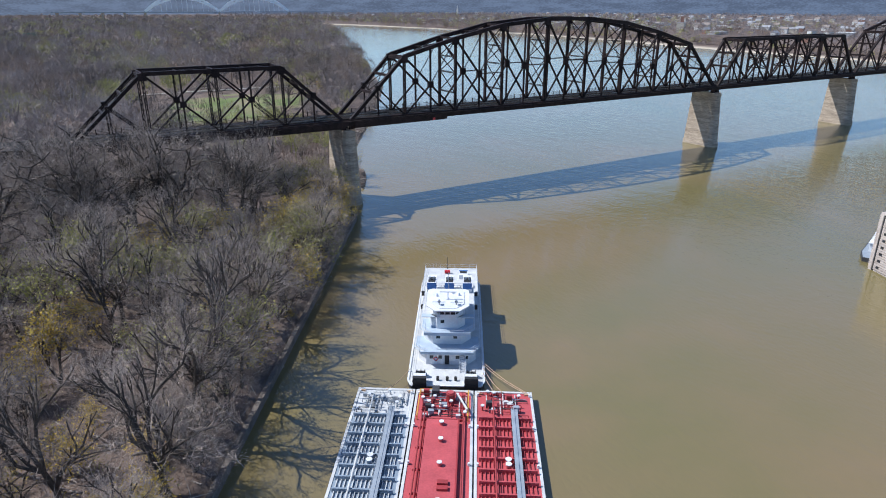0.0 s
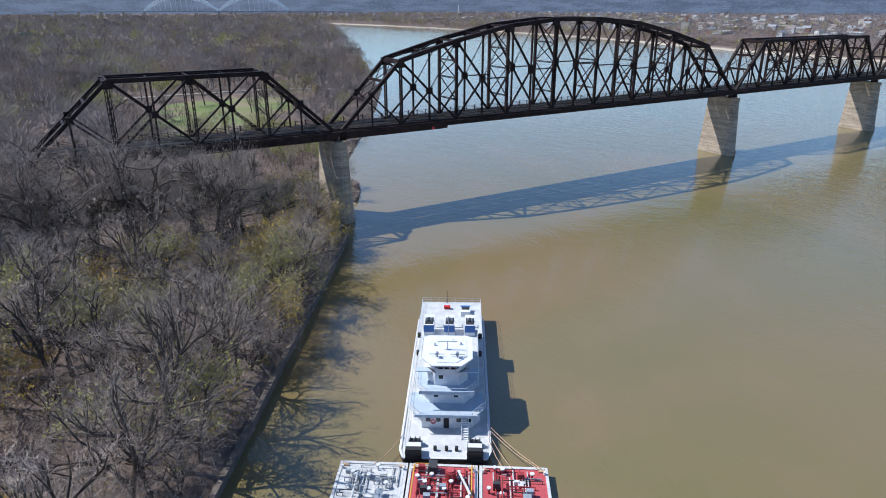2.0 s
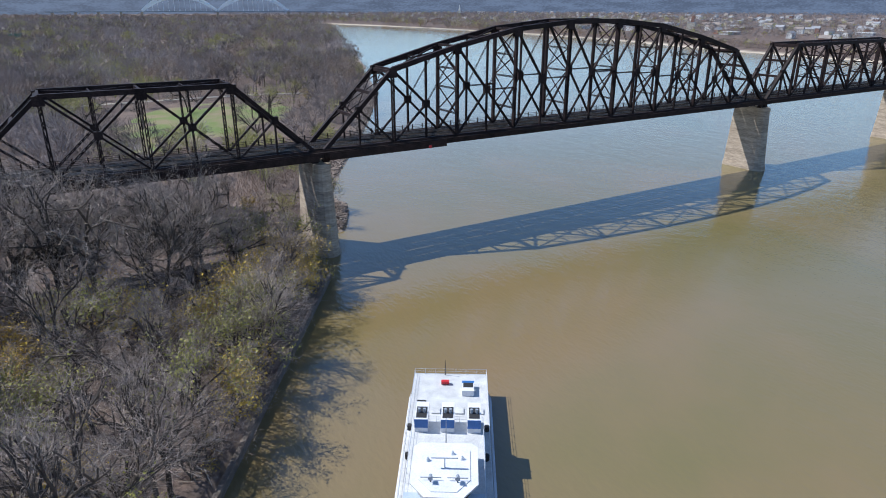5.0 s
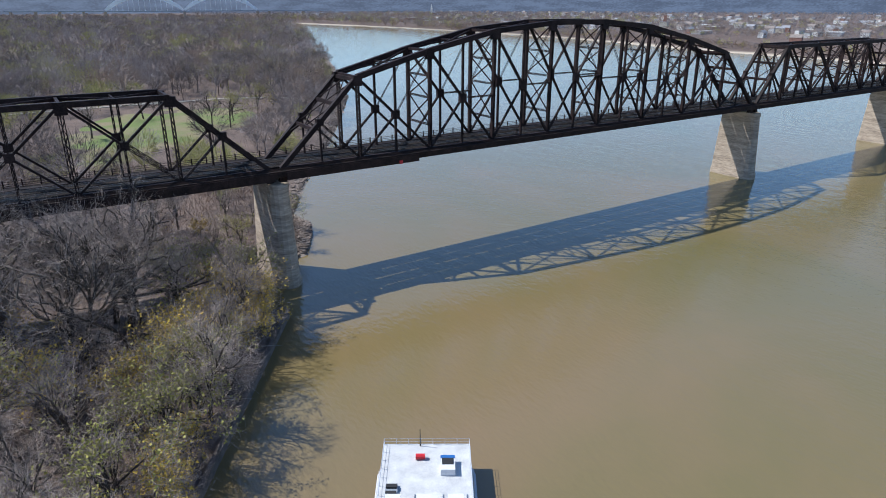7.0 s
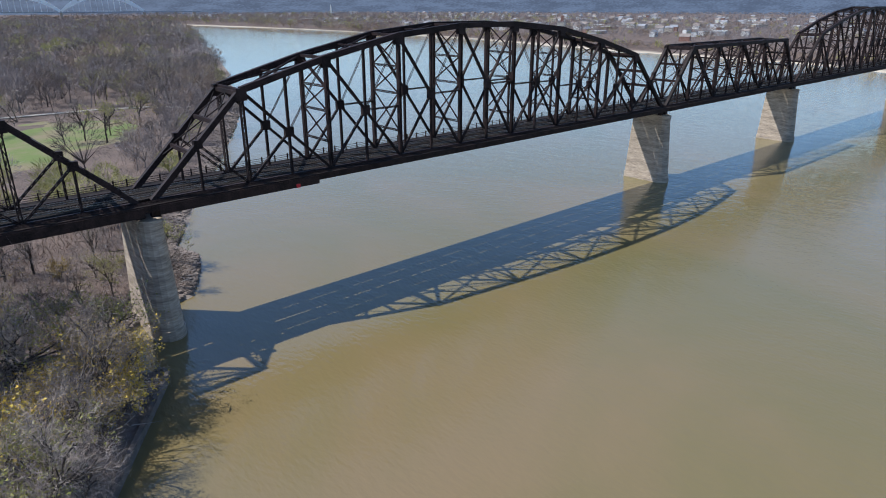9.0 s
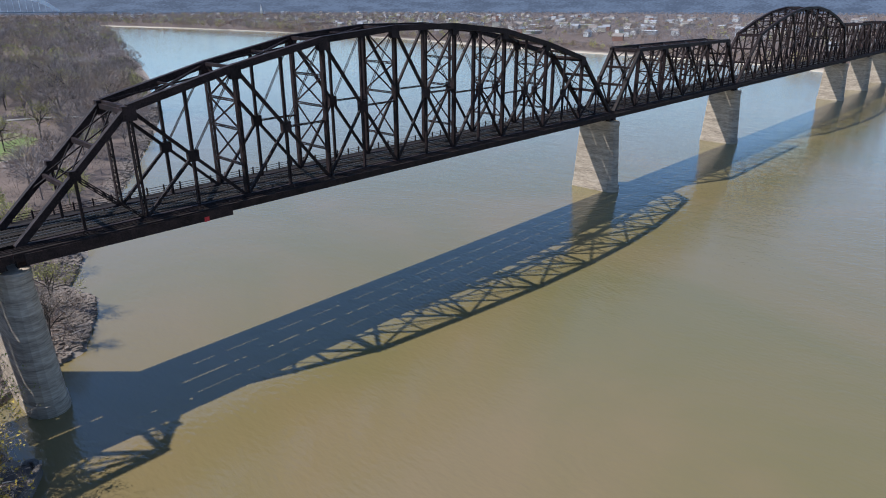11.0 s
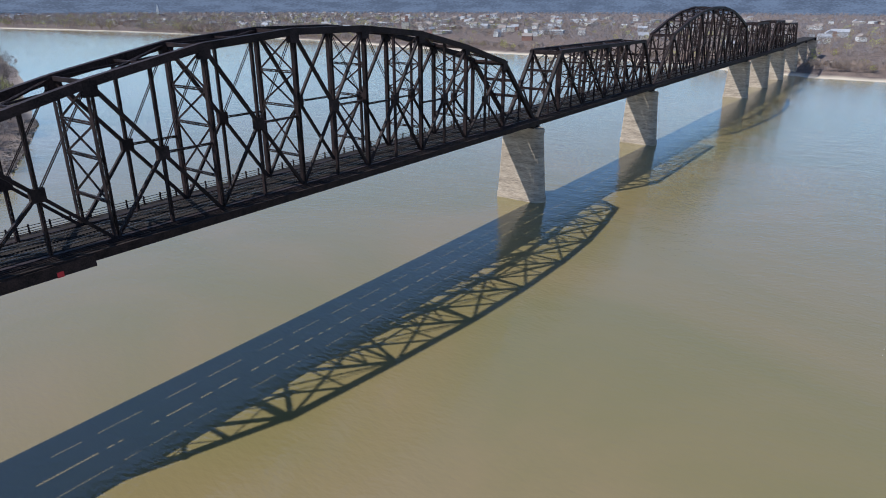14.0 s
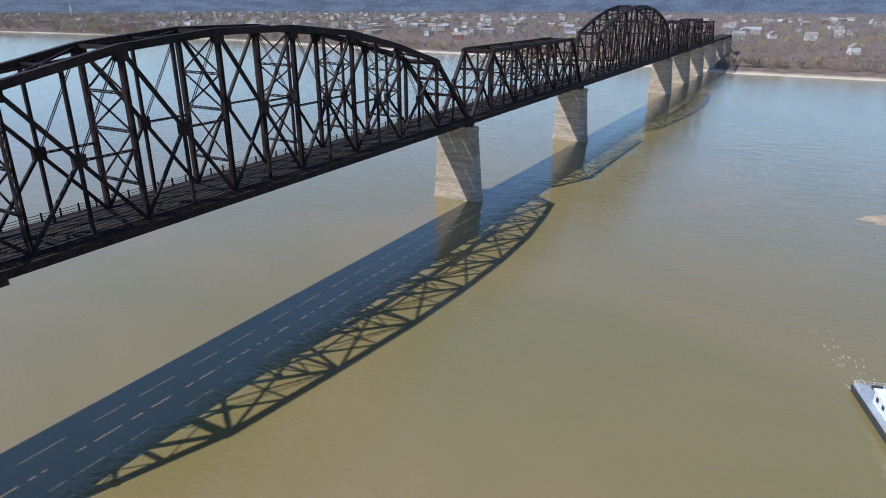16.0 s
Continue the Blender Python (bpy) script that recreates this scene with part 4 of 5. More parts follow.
PALEWALL = material("pale_wall_concrete", (0.52, 0.45, 0.40), (0.33, 0.275, 0.245), 0.85, 0, 0.4, 9, 0.3, 0.04, 0.08)
guide_wall()
# a low gravel islet
GRAVEL = material("pale_gravel", (0.36, 0.29, 0.22), (0.19, 0.145, 0.11), 0.95, 0, 0.3, 12, 0.6, 0.2)
islet = Geo()
n = 30
centre, axis, across = Vector((239.5, -146.5)), Vector((0.42, -0.91)), Vector((0.91, 0.42))
for k, a in enumerate(np.linspace(0, 2 * math.pi, n, endpoint=False)):
    w = 1 + 0.07 * math.sin(5 * a) + 0.04 * math.sin(11 * a)
    q = centre + axis * (-25 * math.cos(a) * w) + across * (9.5 * math.sin(a) * w)
    islet.v.append((q.x, q.y, -0.3))
islet.v += [(centre.x + (x - centre.x) * 0.66, centre.y + (y - centre.y) * 0.66, 0.8 + 0.25 * math.sin(2.3 * k)) for k, (x, y, z) in enumerate(islet.v[:n])] + [(centre.x, centre.y, 1.4)]
islet.f = [(i, (i + 1) % n, n + (i + 1) % n, n + i) for i in range(n)] + [(n + i, n + (i + 1) % n, 2 * n) for i in range(n)]
tagged(part("islet", islet, GRAVEL), "low gravel islet with sparse brush in the river", "islet", kind="structure")

# trees
BARK = material("grey_brown_bark", (0.088, 0.068, 0.054), (0.026, 0.020, 0.016), 0.9, 0, 1.2, 7, 0.5, 0.04, 0.3)
TWIG = material("bare_twigs", (0.47, 0.385, 0.325), (0.23, 0.185, 0.155), 0.9, 0, 0.25, 8, 0, 0.0, 0.28)
BOUGH = material("grey_boughs", (0.25, 0.20, 0.168), (0.10, 0.08, 0.066), 0.9, 0, 0.5, 7, 0.2, 0.03, 0.3)
PALEWOOD = material("bleached_deadwood", (0.42, 0.38, 0.34), (0.22, 0.19, 0.17), 0.9, 0, 0.8, 8, 0.3, 0.03)
BRUSH = material("reddish_brush", (0.29, 0.205, 0.16), (0.14, 0.098, 0.078), 0.9, 0, 0.12, 10, 0)
BUD_YELLOW = material("yellow_spring_buds", (0.62, 0.45, 0.06), (0.40, 0.27, 0.04), 0.8, 0, 0.3, 8, 0, 0, 0.25)
BUD_GREEN = material("pale_green_buds", (0.38, 0.36, 0.08), (0.21, 0.20, 0.05), 0.8, 0, 0.3, 8, 0, 0, 0.25)


def turned(v, r, spread):
    """Unit ways bent away from v by about spread radians."""
    q = v + r.normal(0, spread, v.shape)
    return q / np.linalg.norm(q, axis=-1, keepdims=True)


def limb_mesh(name, segs, mat, sides=4):
    """Tapered bars from arrays of (start, end, radius, radius at the end)."""
    a, b = np.array([s[0] for s in segs]), np.array([s[1] for s in segs])
    r0, r1 = np.array([s[2] for s in segs])[:, None], np.array([s[3] for s in segs])[:, None]
    d = b - a
    d /= np.linalg.norm(d, axis=1, keepdims=True) + 1e-9
    s = np.cross(d, np.array([0.31, 0.87, 0.38]))
    s /= np.linalg.norm(s, axis=1, keepdims=True) + 1e-9
    t = np.cross(d, s)
    rings = []
    for p, r in ((a, r0), (b, r1)):
        for k in range(sides):
            c = 2 * math.pi * k / sides
            rings.append(p + (s * math.cos(c) + t * math.sin(c)) * r)
    v = np.stack(rings, 1).reshape(-1, 3)
    n = 2 * sides
    base = np.arange(len(segs))[:, None] * n
    f = np.concatenate([np.concatenate([base + k, base + (k + 1) % sides, base + sides + (k + 1) % sides, base + sides + k], 1) for k in range(sides)])
    me = bpy.data.meshes.new(name)
    me.from_pydata(v.tolist(), [], f.tolist())
    me.materials.append(mat)
    return me


def slivers(p, d, length, width, r):
    """One thin triangle for each twig: corners as an array."""
    s = np.cross(d, r.normal(0, 1, d.shape))
    s /= np.linalg.norm(s, axis=1, keepdims=True) + 1e-9
    return np.stack([p - s * width, p + s * width, p + d * length], 1)


def tri_mesh(name, tris, mat):
    v = tris.reshape(-1, 3)
    f = np.arange(len(v)).reshape(-1, 3)
    me = bpy.data.meshes.new(name)
    me.from_pydata(v.tolist(), [], f.tolist())
    me.materials.append(mat)
    return me


def grow(seed, h, spread, stems=1, twigs=900, lean=0.05):
    """A bare tree about h metres high: limbs and twig triangles."""
    r = np.random.default_rng(seed)
    segs, tips = [], []

    def branch(p, d, length, rad, level):
        n = 3 if level < 2 else 2
        for k in range(n):
            q = p + d * (length / n)
            segs.append((p, q, rad * (1 - 0.25 * k / n), rad * (1 - 0.25 * (k + 1) / n)))
            p = q
            d = turned(d, r, 0.13 + 0.04 * level)
            d = d + np.array([0, 0, 0.06])
            d /= np.linalg.norm(d)
            if level >= 1 or k >= 1:
                tips.append((p, d, level))
            if level < 4 and (k > 0 or level > 0):
                for _ in range(1 if level else 2):
                    side = turned(d, r, 0.62 * spread)
                    branch(p, side, length * r.uniform(0.5, 0.75), rad * 0.5, level + 1)
        if level < 4:
            for _ in range(2):
                branch(p, turned(d, r, 0.4 * spread), length * r.uniform(0.55, 0.8), rad * 0.62, level + 1)

    for k in range(stems):
        d = np.array([r.normal(0, lean + 0.16 * (stems > 1)), r.normal(0, lean + 0.16 * (stems > 1)), 1.0])
        d /= np.linalg.norm(d)
        base = np.array([r.normal(0, 0.25) * (stems > 1), r.normal(0, 0.25) * (stems > 1), -0.4])
        branch(base, d, h * 0.40 * r.uniform(0.85, 1.1), h * 0.020 / stems ** 0.35, 0)
    top = max(s[1][2] for s in segs)
    k = h / top
    segs = [(a * k, b * k, max(r0, 0.042), max(r1, 0.030)) for a, b, r0, r1 in segs]
    tp = np.array([t[0] for t in tips]) * k
    td = np.array([t[1] for t in tips])
    lv = np.array([t[2] for t in tips])
    w = (lv + 0.3) ** 1.5
    i = r.choice(len(tp), twigs, p=w / w.sum())
    p = tp[i] + r.normal(0, 0.28, (twigs, 3))
    d = turned(td[i], r, 0.5)
    tw = slivers(p, d, r.uniform(0.7, 1.7, (twigs, 1)) * h / 15, r.uniform(0.013, 0.027, (twigs, 1)), r)
    return segs, tw, tp[i], td[i]


def leaf_bits(p, n, size, r, jitter):
    i = r.integers(0, len(p), n)
    c = p[i] + r.normal(0, jitter, (n, 3))
    a, b = r.normal(0, 1, (n, 3)), r.normal(0, 1, (n, 3))
    a /= np.linalg.norm(a, axis=1, keepdims=True)
    b /= np.linalg.norm(b, axis=1, keepdims=True)
    s = size * r.uniform(0.5, 1.3, (n, 1))
    return np.stack([c - a * s, c + a * s, c + b * s * 1.4], 1)


# kinds of tree: limbs, twigs and, where they bud, small leaves
kinds = []
for seed, h, spread, stems, buds in ((1, 25, 0.95, 1, None), (2, 22, 1.1, 1, None), (3, 20, 0.95, 2, None), (4, 27, 0.8, 1, None), (5, 16, 1.1, 3, None), (6, 23, 1.15, 1, None), (7, 21, 0.75, 1, None),
                                     (8, 13, 0.95, 2, BUD_YELLOW), (9, 16, 0.9, 1, BUD_GREEN), (10, 9, 1.1, 3, BUD_YELLOW)):
    segs, tw, tp, td = grow(seed, h, spread, stems, 2100)
    big = [s for s in segs if s[2] > 0.09]
    small = [s for s in segs if s[2] <= 0.09]
    r = np.random.default_rng(100 + seed)
    if len(small) > 230:
        small = [small[i] for i in r.choice(len(small), 230, replace=False)]
    meshes = {"trunk": limb_mesh("trunk", big, BARK, 5), "bough_tangle": limb_mesh("bough_tangle", small, BOUGH, 3), "crown": tri_mesh("crown", tw, TWIG)}
    if buds:
        meshes["bud_haze"] = tri_mesh("bud_haze", leaf_bits(tp, 1700, 0.20, r, 0.35), buds)
    kinds.append((h, meshes, buds))


def shore_dist(x, y):
    return float(signed(np.array([x]), np.array([y]), NEAR_SHORE)[0])


def plant(kind, x, y, scale, turn, label):
    h, meshes, buds = kinds[kind]
    z = float(height(np.array([x]), np.array([y]))[0])
    t = tagged(new("tree"), label, "tree", "trees of the wooded point")
    t.matrix_world = pose(x, y, z, random.uniform(-4, 4), random.uniform(-4, 4), turn) @ Matrix.Scale(scale, 4)
    for name, me in meshes.items():
        ob = part(name, me, None, t)
        if name != "trunk":
            tagged(ob, kind="stuff")


BARE = ["tall bare grey tree on the wooded river point", "bare spreading tree with fine grey twigs", "bare forked tree among leaf litter", "tall slim bare tree on the point",
        "bare many-stemmed tree near the river", "broad bare tree with wide crown", "slender bare tree with upright limbs", "small tree with yellow spring buds", "tree with pale green spring buds", "low shrubby tree with yellow buds"]
rnd = random.Random(21)
placed = []


def wooded(x, y, kind, s):
    placed.append((x, y))
    plant(kind, x, y, s, rnd.uniform(0, 360), BARE[kind])


# a row of slim trees right behind the wall
for k in range(54):
    q = wa.lerp(wb, 0.30 + 0.69 * (k + rnd.uniform(-0.4, 0.4)) / 54) - out * rnd.uniform(3.0, 8.0)
    kind = rnd.choice([6, 6, 3, 2, 1, 4, 4, 7, 8, 9])
    wooded(q.x, q.y, kind, rnd.uniform(0.75, 1.08) if kind not in (7, 8, 9) else rnd.uniform(0.8, 1.2))
# tall trees close in front of the truss
for k in range(34):
    x, y = rnd.uniform(-150, -40), rnd.uniform(-26, -8)
    kind = rnd.choice([0, 3, 5, 1])
    wooded(x, y, kind, rnd.uniform(29, 34) / kinds[kind][0] if x > -62 else rnd.uniform(32, 37) / kinds[kind][0])
# budding shrubby trees in the open wood behind the wall
for x, y, kind, s in ((-110, -95, 7, 0.90), (-104, -117, 9, 0.85), (-93, -119, 9, 0.75), (-101, -109, 7, 0.60)):
    wooded(x, y, kind, s)
# budding trees round the foot of the river pier
for x, y, kind, s in ((-25, -16, 8, 1.15), (-21, -23, 7, 1.2), (-30, -8, 8, 1.0), (-31, -21, 7, 1.25), (-26, -29, 9, 1.3), (-37, -14, 8, 1.2), (-36, -28, 7, 1.2)):
    wooded(x, y, kind, s)
tries = 0
while len(placed) < 290 and tries < 9000:
    tries += 1
    y = rnd.uniform(-165, 46)
    x = rnd.uniform(-215, 6)
    d = shore_dist(x, y)
    if d < (9.0 if y < -18 else 6.0) or d > 100 or -6.0 < y < 17.5:
        continue
    if any((x - a) ** 2 + (y - b) ** 2 < 42 for a, b in placed):
        continue
    u = rnd.random()
    kind = rnd.choice([7, 9, 8]) if u < 0.30 else rnd.choice([0, 1, 2, 3, 4, 5, 6])
    s = rnd.uniform(0.75, 1.08) if kind < 7 else rnd.uniform(0.95, 1.35)
    if y > 16 or (x > -36 and y > -30):
        s *= 0.62
    wooded(x, y, kind, s)
# trees standing in and round the clearing
for x, y, kind, s in ((66, 250, 8, 1.25), (37, 207, 8, 1.35), (20, 214, 1, 0.8), (30, 218, 3, 0.75), (44, 226, 6, 0.8), (110, 326, 5, 1.6), (2, 262, 5, 1.0), (-30, 215, 0, 0.9), (60, 214, 4, 0.9), (-48, 130, 2, 1.0), (80, 262, 7, 0.9),
                      (-10, 110, 4, 0.9), (-34, 96, 1, 0.9), (90, 236, 4, 0.7), (120, 296, 1, 1.1), (132, 318, 2, 1.1), (-70, 150, 3, 0.9), (-60, 190, 5, 1.0), (16, 306, 2, 1.0)):
    plant(kind, x, y, s, rnd.uniform(0, 360), BARE[kind])

# undergrowth and litter of the near point, too fine to tell apart
r = np.random.default_rng(5)
n = 150000
x, y = r.uniform(-190, 20, n), r.uniform(-170, 60, n)
d = signed(x, y, NEAR_SHORE)
keep = (d > 1.6) & (d < 110) & (waves(x, y, 7, 8) + r.normal(0, 0.25, n) > -0.05)
x, y = x[keep], y[keep]
z = height(x, y)
p = np.stack([x, y, z], 1)
way = turned(np.tile([0, 0, 1.0], (len(x), 1)), r, 0.55)
tagged(new("undergrowth", tri_mesh("undergrowth", slivers(p, way, r.uniform(0.6, 2.6, (len(x), 1)), r.uniform(0.02, 0.05, (len(x), 1)), r), BRUSH)), "tangled reddish brown brush under bare trees", "undergrowth", kind="stuff")
n = 5200
x, y = r.uniform(-170, 12, n), r.uniform(-165, 60, n)
d = signed(x, y, NEAR_SHORE)
keep = (d > 2.0) & (d < 90)
x, y = x[keep], y[keep]
p = np.stack([x, y, height(x, y) + 0.15], 1)
way = turned(np.stack([r.normal(0, 1, len(x)), r.normal(0, 1, len(x)), r.normal(0, 0.12, len(x))], 1), r, 0.1)
tagged(new("fallen_branches", tri_mesh("fallen_branches", slivers(p, way, r.uniform(1.0, 6.0, (len(x), 1)), r.uniform(0.05, 0.13, (len(x), 1)), r), PALEWOOD)), "bleached fallen branches lying on the woodland floor", "branches", kind="stuff")
n = 420
x, y = r.uniform(-190, 10, n), r.uniform(-165, 55, n)
d = signed(x, y, NEAR_SHORE)
keep = (d > 2.5) & (d < 95) & (np.abs(y - 6) > 9)
for mat, sel, label in ((BUD_YELLOW, r.random(n) < 0.6, "low shrubs with yellow spring buds under bare trees"), (BUD_GREEN, r.random(n) < 0.35, "low shrubs with pale green buds under bare trees")):
    x1, y1 = x[keep & sel], y[keep & sel]
    i = np.repeat(np.arange(len(x1)), 130)
    size = r.uniform(0.7, 2.0, len(x1))[i]
    p = np.stack([x1[i], y1[i], height(x1, y1)[i]], 1) + r.normal(0, 0.75, (len(i), 3)) * size[:, None]
    p[:, 2] = np.maximum(p[:, 2], height(x1, y1)[i]) + 1.1 * size
    tagged(new("budding_shrubs", tri_mesh("budding_shrubs", leaf_bits(p, len(i), 0.16, r, 0.3), mat)), label, "shrubs", kind="stuff")
# brush along the shore and the low rubble bank beyond the bridge
n = 26000
x, y = r.uniform(-10, 330, n), r.uniform(10, 700, n)
x = np.concatenate([x, r.uniform(-60, 40, n)])
y = np.concatenate([y, r.uniform(15, 120, n)])
n = 2 * n
d = signed(x, y, NEAR_SHORE)
keep = (d > 2.5) & (d < 46) & (waves(x, y, 11, 9) + r.normal(0, 0.3, n) > 0.0)
x, y = x[keep], y[keep]
p = np.stack([x, y, height(x, y)], 1)
way = turned(np.tile([0, 0, 1.0], (len(x), 1)), r, 0.5)
tagged(new("shore_brush", tri_mesh("shore_brush", slivers(p, way, r.uniform(1.0, 4.2, (len(x), 1)), r.uniform(0.04, 0.10, (len(x), 1)), r), BRUSH)), "bare brown brush along the river shore", "brush", kind="stuff")

# rubble along the bank beyond the bridge
n = 5200
y = np.concatenate([r.uniform(-14, 70, n // 2), r.uniform(20, 330, n - n // 2)])
x = np.interp(y, [p[1] for p in NEAR_SHORE[3:17]], [p[0] for p in NEAR_SHORE[3:17]]) - r.uniform(-0.3, 1.0, n) * r.uniform(1, 11, n)
d = signed(x, y, NEAR_SHORE)
keep = d > 0.2
x, y = x[keep], y[keep]
c = np.stack([x, y, height(x, y)], 1)
cube = np.array([(a, b, e) for a in (-1, 1) for b in (-1, 1) for e in (-1, 1)], float)
faces = np.array([(0, 1, 3, 2), (4, 6, 7, 5), (0, 4, 5, 1), (2, 3, 7, 6), (0, 2, 6, 4), (1, 5, 7, 3)])
v = c[:, None, :] + cube[None] * r.uniform(0.12, 0.55, (len(c), 1, 3)) * np.array([1, 1, 0.7]) * r.uniform(0.6, 1.25, (len(c), 8, 1))
me = bpy.data.meshes.new("rubble")
me.from_pydata(v.reshape(-1, 3).tolist(), [], (faces[None] + (np.arange(len(c)) * 8)[:, None, None]).reshape(-1, 4).tolist())
me.materials.append(material("grey_rubble", (0.27, 0.215, 0.178), (0.09, 0.07, 0.058), 0.95, 0, 0.4, 6, 0.4, 0.1))
tagged(new("rubble", me), "loose grey rubble stones along the river bank", "stones", kind="stuff")

# far woods: tall bare crowns, thousands of them
FARWOOD = material("far_bare_woods", (0.30, 0.25, 0.228), (0.155, 0.128, 0.118), 0.95, 0, 0.05, 14, 0)
FARWARM = material("far_brown_woods", (0.36, 0.265, 0.195), (0.19, 0.138, 0.104), 0.95, 0, 0.05, 14, 0)
FARGREEN = material("far_budding_woods", (0.42, 0.40, 0.14), (0.25, 0.235, 0.08), 0.95, 0, 0.05, 9, 0)
FARPALE = material("far_pale_woods", (0.40, 0.345, 0.325), (0.24, 0.205, 0.195), 0.95, 0, 0.03, 14, 0)
FARDARK = material("far_dark_woods", (0.17, 0.135, 0.12), (0.075, 0.060, 0.055), 0.95, 0, 0.03, 14, 0)
# town trees: distance haze is mixed into this cooler grey base colour
TOWNWOOD = material("haze_tinted_bare_woods", (0.30, 0.27, 0.272), (0.16, 0.148, 0.154), 0.95, 0, 0.02, 14, 0)


def far_trees(name, pts, hts, mat, r, twigs, width, label, boughs=8):
    """Bare trees seen from far off: boughs fan from a fork to an uneven dome of fine twigs."""
    n = len(pts)
    ground_z = height(pts[:, 0], pts[:, 1])
    base = np.concatenate([pts, (ground_z - 0.3)[:, None]], 1)
    lean = np.concatenate([r.normal(0, 0.05, (n, 2)), np.ones((n, 1))], 1)
    fork = base + lean * (hts * r.uniform(0.20, 0.32, n))[:, None]
    wide = hts * r.uniform(0.34, 0.50, n)
    heart = base + lean * (hts * 0.52)[:, None]
    size = np.stack([wide, wide * r.uniform(0.85, 1.15, n), hts * 0.40], 1)
    lobes = r.normal(0, 1, (n, 6, 3))
    lobes[:, :, 2] = np.abs(lobes[:, :, 2]) * 0.8
    lobes /= np.linalg.norm(lobes, axis=2, keepdims=True)

    def dome(i, low):
        """Ways out of the heart of tree i and how far its crown reaches there."""
        u = r.normal(0, 1, (len(i), 3))
        u[:, 2] = np.abs(u[:, 2]) * 1.2 + low
        u /= np.linalg.norm(u, axis=1, keepdims=True)
        near = np.einsum("ij,ikj->ik", u, lobes[i]).max(1)
        return u, (0.58 + 0.5 * np.clip(near, 0, 1) ** 5)[:, None]

    i = np.repeat(np.arange(n), twigs)
    u, reach = dome(i, -0.6)
    p = heart[i] + u * size[i] * reach * r.uniform(0.30, 0.95, (len(i), 1)) ** 0.45
    fine = slivers(p, turned(u + np.array([0, 0, 0.35]), r, 0.35), hts[i][:, None] * r.uniform(0.05, 0.13, (len(i), 1)), width * r.uniform(0.5, 1.4, (len(i), 1)), r)
    sets = [fine]
    if boughs:
        i = np.repeat(np.arange(n), boughs)
        u, reach = dome(i, -0.1)
        d = heart[i] + u * size[i] * reach * 0.85 - fork[i]
        l = np.linalg.norm(d, axis=1, keepdims=True)
        sets.append(slivers(fork[i], d / l, l, hts[i][:, None] * r.uniform(0.006, 0.010, (len(i), 1)), r))
    for _ in range(2):
        d = fork - base
        l = np.linalg.norm(d, axis=1, keepdims=True)
        sets.append(slivers(base, d / l, l * 2.2, (hts * 0.014)[:, None], r))
    tagged(new(name, tri_mesh(name, np.concatenate(sets), mat)), label, "woods", kind="stuff")


def scatter(x0, x1, y0, y1, step, r):
    """Points of an uneven grid."""
    gx, gy = np.meshgrid(np.arange(x0, x1, step), np.arange(y0, y1, step))
    x, y = gx.ravel(), gy.ravel()
    return x + r.uniform(-0.48, 0.48, len(x)) * step, y + r.uniform(-0.48, 0.48, len(x)) * step


def clearing(x, y):
    dx, dy = (x - 4) / 62, (y - 225) / 88
    dx = dx - dy * 0.55
    return dx * dx + dy * dy < 1.2


r = np.random.default_rng(6)
WOODS = ((FARWOOD, "bare grey trees of the woods on the river point"), (FARPALE, "pale grey bare trees of the woods on the point"), (FARDARK, "dark bare trees of the woods on the point"),
         (FARWARM, "bare brown trees among the woods on the river point"), (FARGREEN, "scattered budding yellow-green trees among bare woods"))


def in_woods(x, y, d):
    """Within the woods of the point: off the highway, the clearing and the bridge."""
    return (d > 8) & (d < 1000) & (np.abs((x + 60) * 0.873 + (y - 1130) * 0.487) > 38) & ~clearing(x, y) & (x > -240 - 0.34 * y) & ~(np.abs(y - 6) < 20) & ~((y < 60) & (x > -215))


for y0, y1, step, tw, wd, boughs in ((20, 560, 15.5, 850, 0.075, 12), (560, 1250, 19.0, 260, 0.21, 6), (1250, 2650, 25.0, 110, 0.50, 3)):
    x, y = scatter(-900, 760, y0, y1, step, r)
    d = signed(x, y, NEAR_SHORE)
    keep = in_woods(x, y, d)
    pts = np.stack([x[keep], y[keep]], 1)
    d = d[keep]
    hts = r.uniform(18, 34, len(pts)) * (1 + 0.2 * waves(pts[:, 0], pts[:, 1], 40, 12)) * np.clip(0.5 + d / 50, 0.5, 1)
    u = r.random(len(pts))
    green = (waves(pts[:, 0], pts[:, 1], 26, 14) + r.normal(0, 0.2, len(pts))) > 0.20
    sort = np.where(green, 4, np.select([u < 0.36, u < 0.58, u < 0.78], [0, 1, 2], 3))
    for k, (mat, label) in enumerate(WOODS):
        far_trees("woods", pts[sort == k], hts[sort == k] * (0.75 if k == 4 else 1.0), mat, r, tw, wd, label, boughs)
# brush that fills the woods between the trunks
x, y = scatter(-420, 330, 20, 560, 9.0, r)
keep = in_woods(x, y, signed(x, y, NEAR_SHORE))
pts = np.stack([x[keep], y[keep]], 1)
far_trees("woodland_brush", pts, r.uniform(4, 9, len(pts)), FARWOOD, r, 70, 0.06, "grey brush under the bare trees of the point", 0)
# woods behind the near trees
x, y = scatter(-420, -60, -200, 60, 9.0, r)
d = signed(x, y, NEAR_SHORE)
keep = (d > 88) & (np.abs(y - 6) > 14) & (x > -330)
pts = np.stack([x[keep], y[keep]], 1)
far_trees("woods", pts, r.uniform(17, 27, len(pts)), FARWOOD, r, 420, 0.055, "bare grey-brown woods behind the near trees", 12)
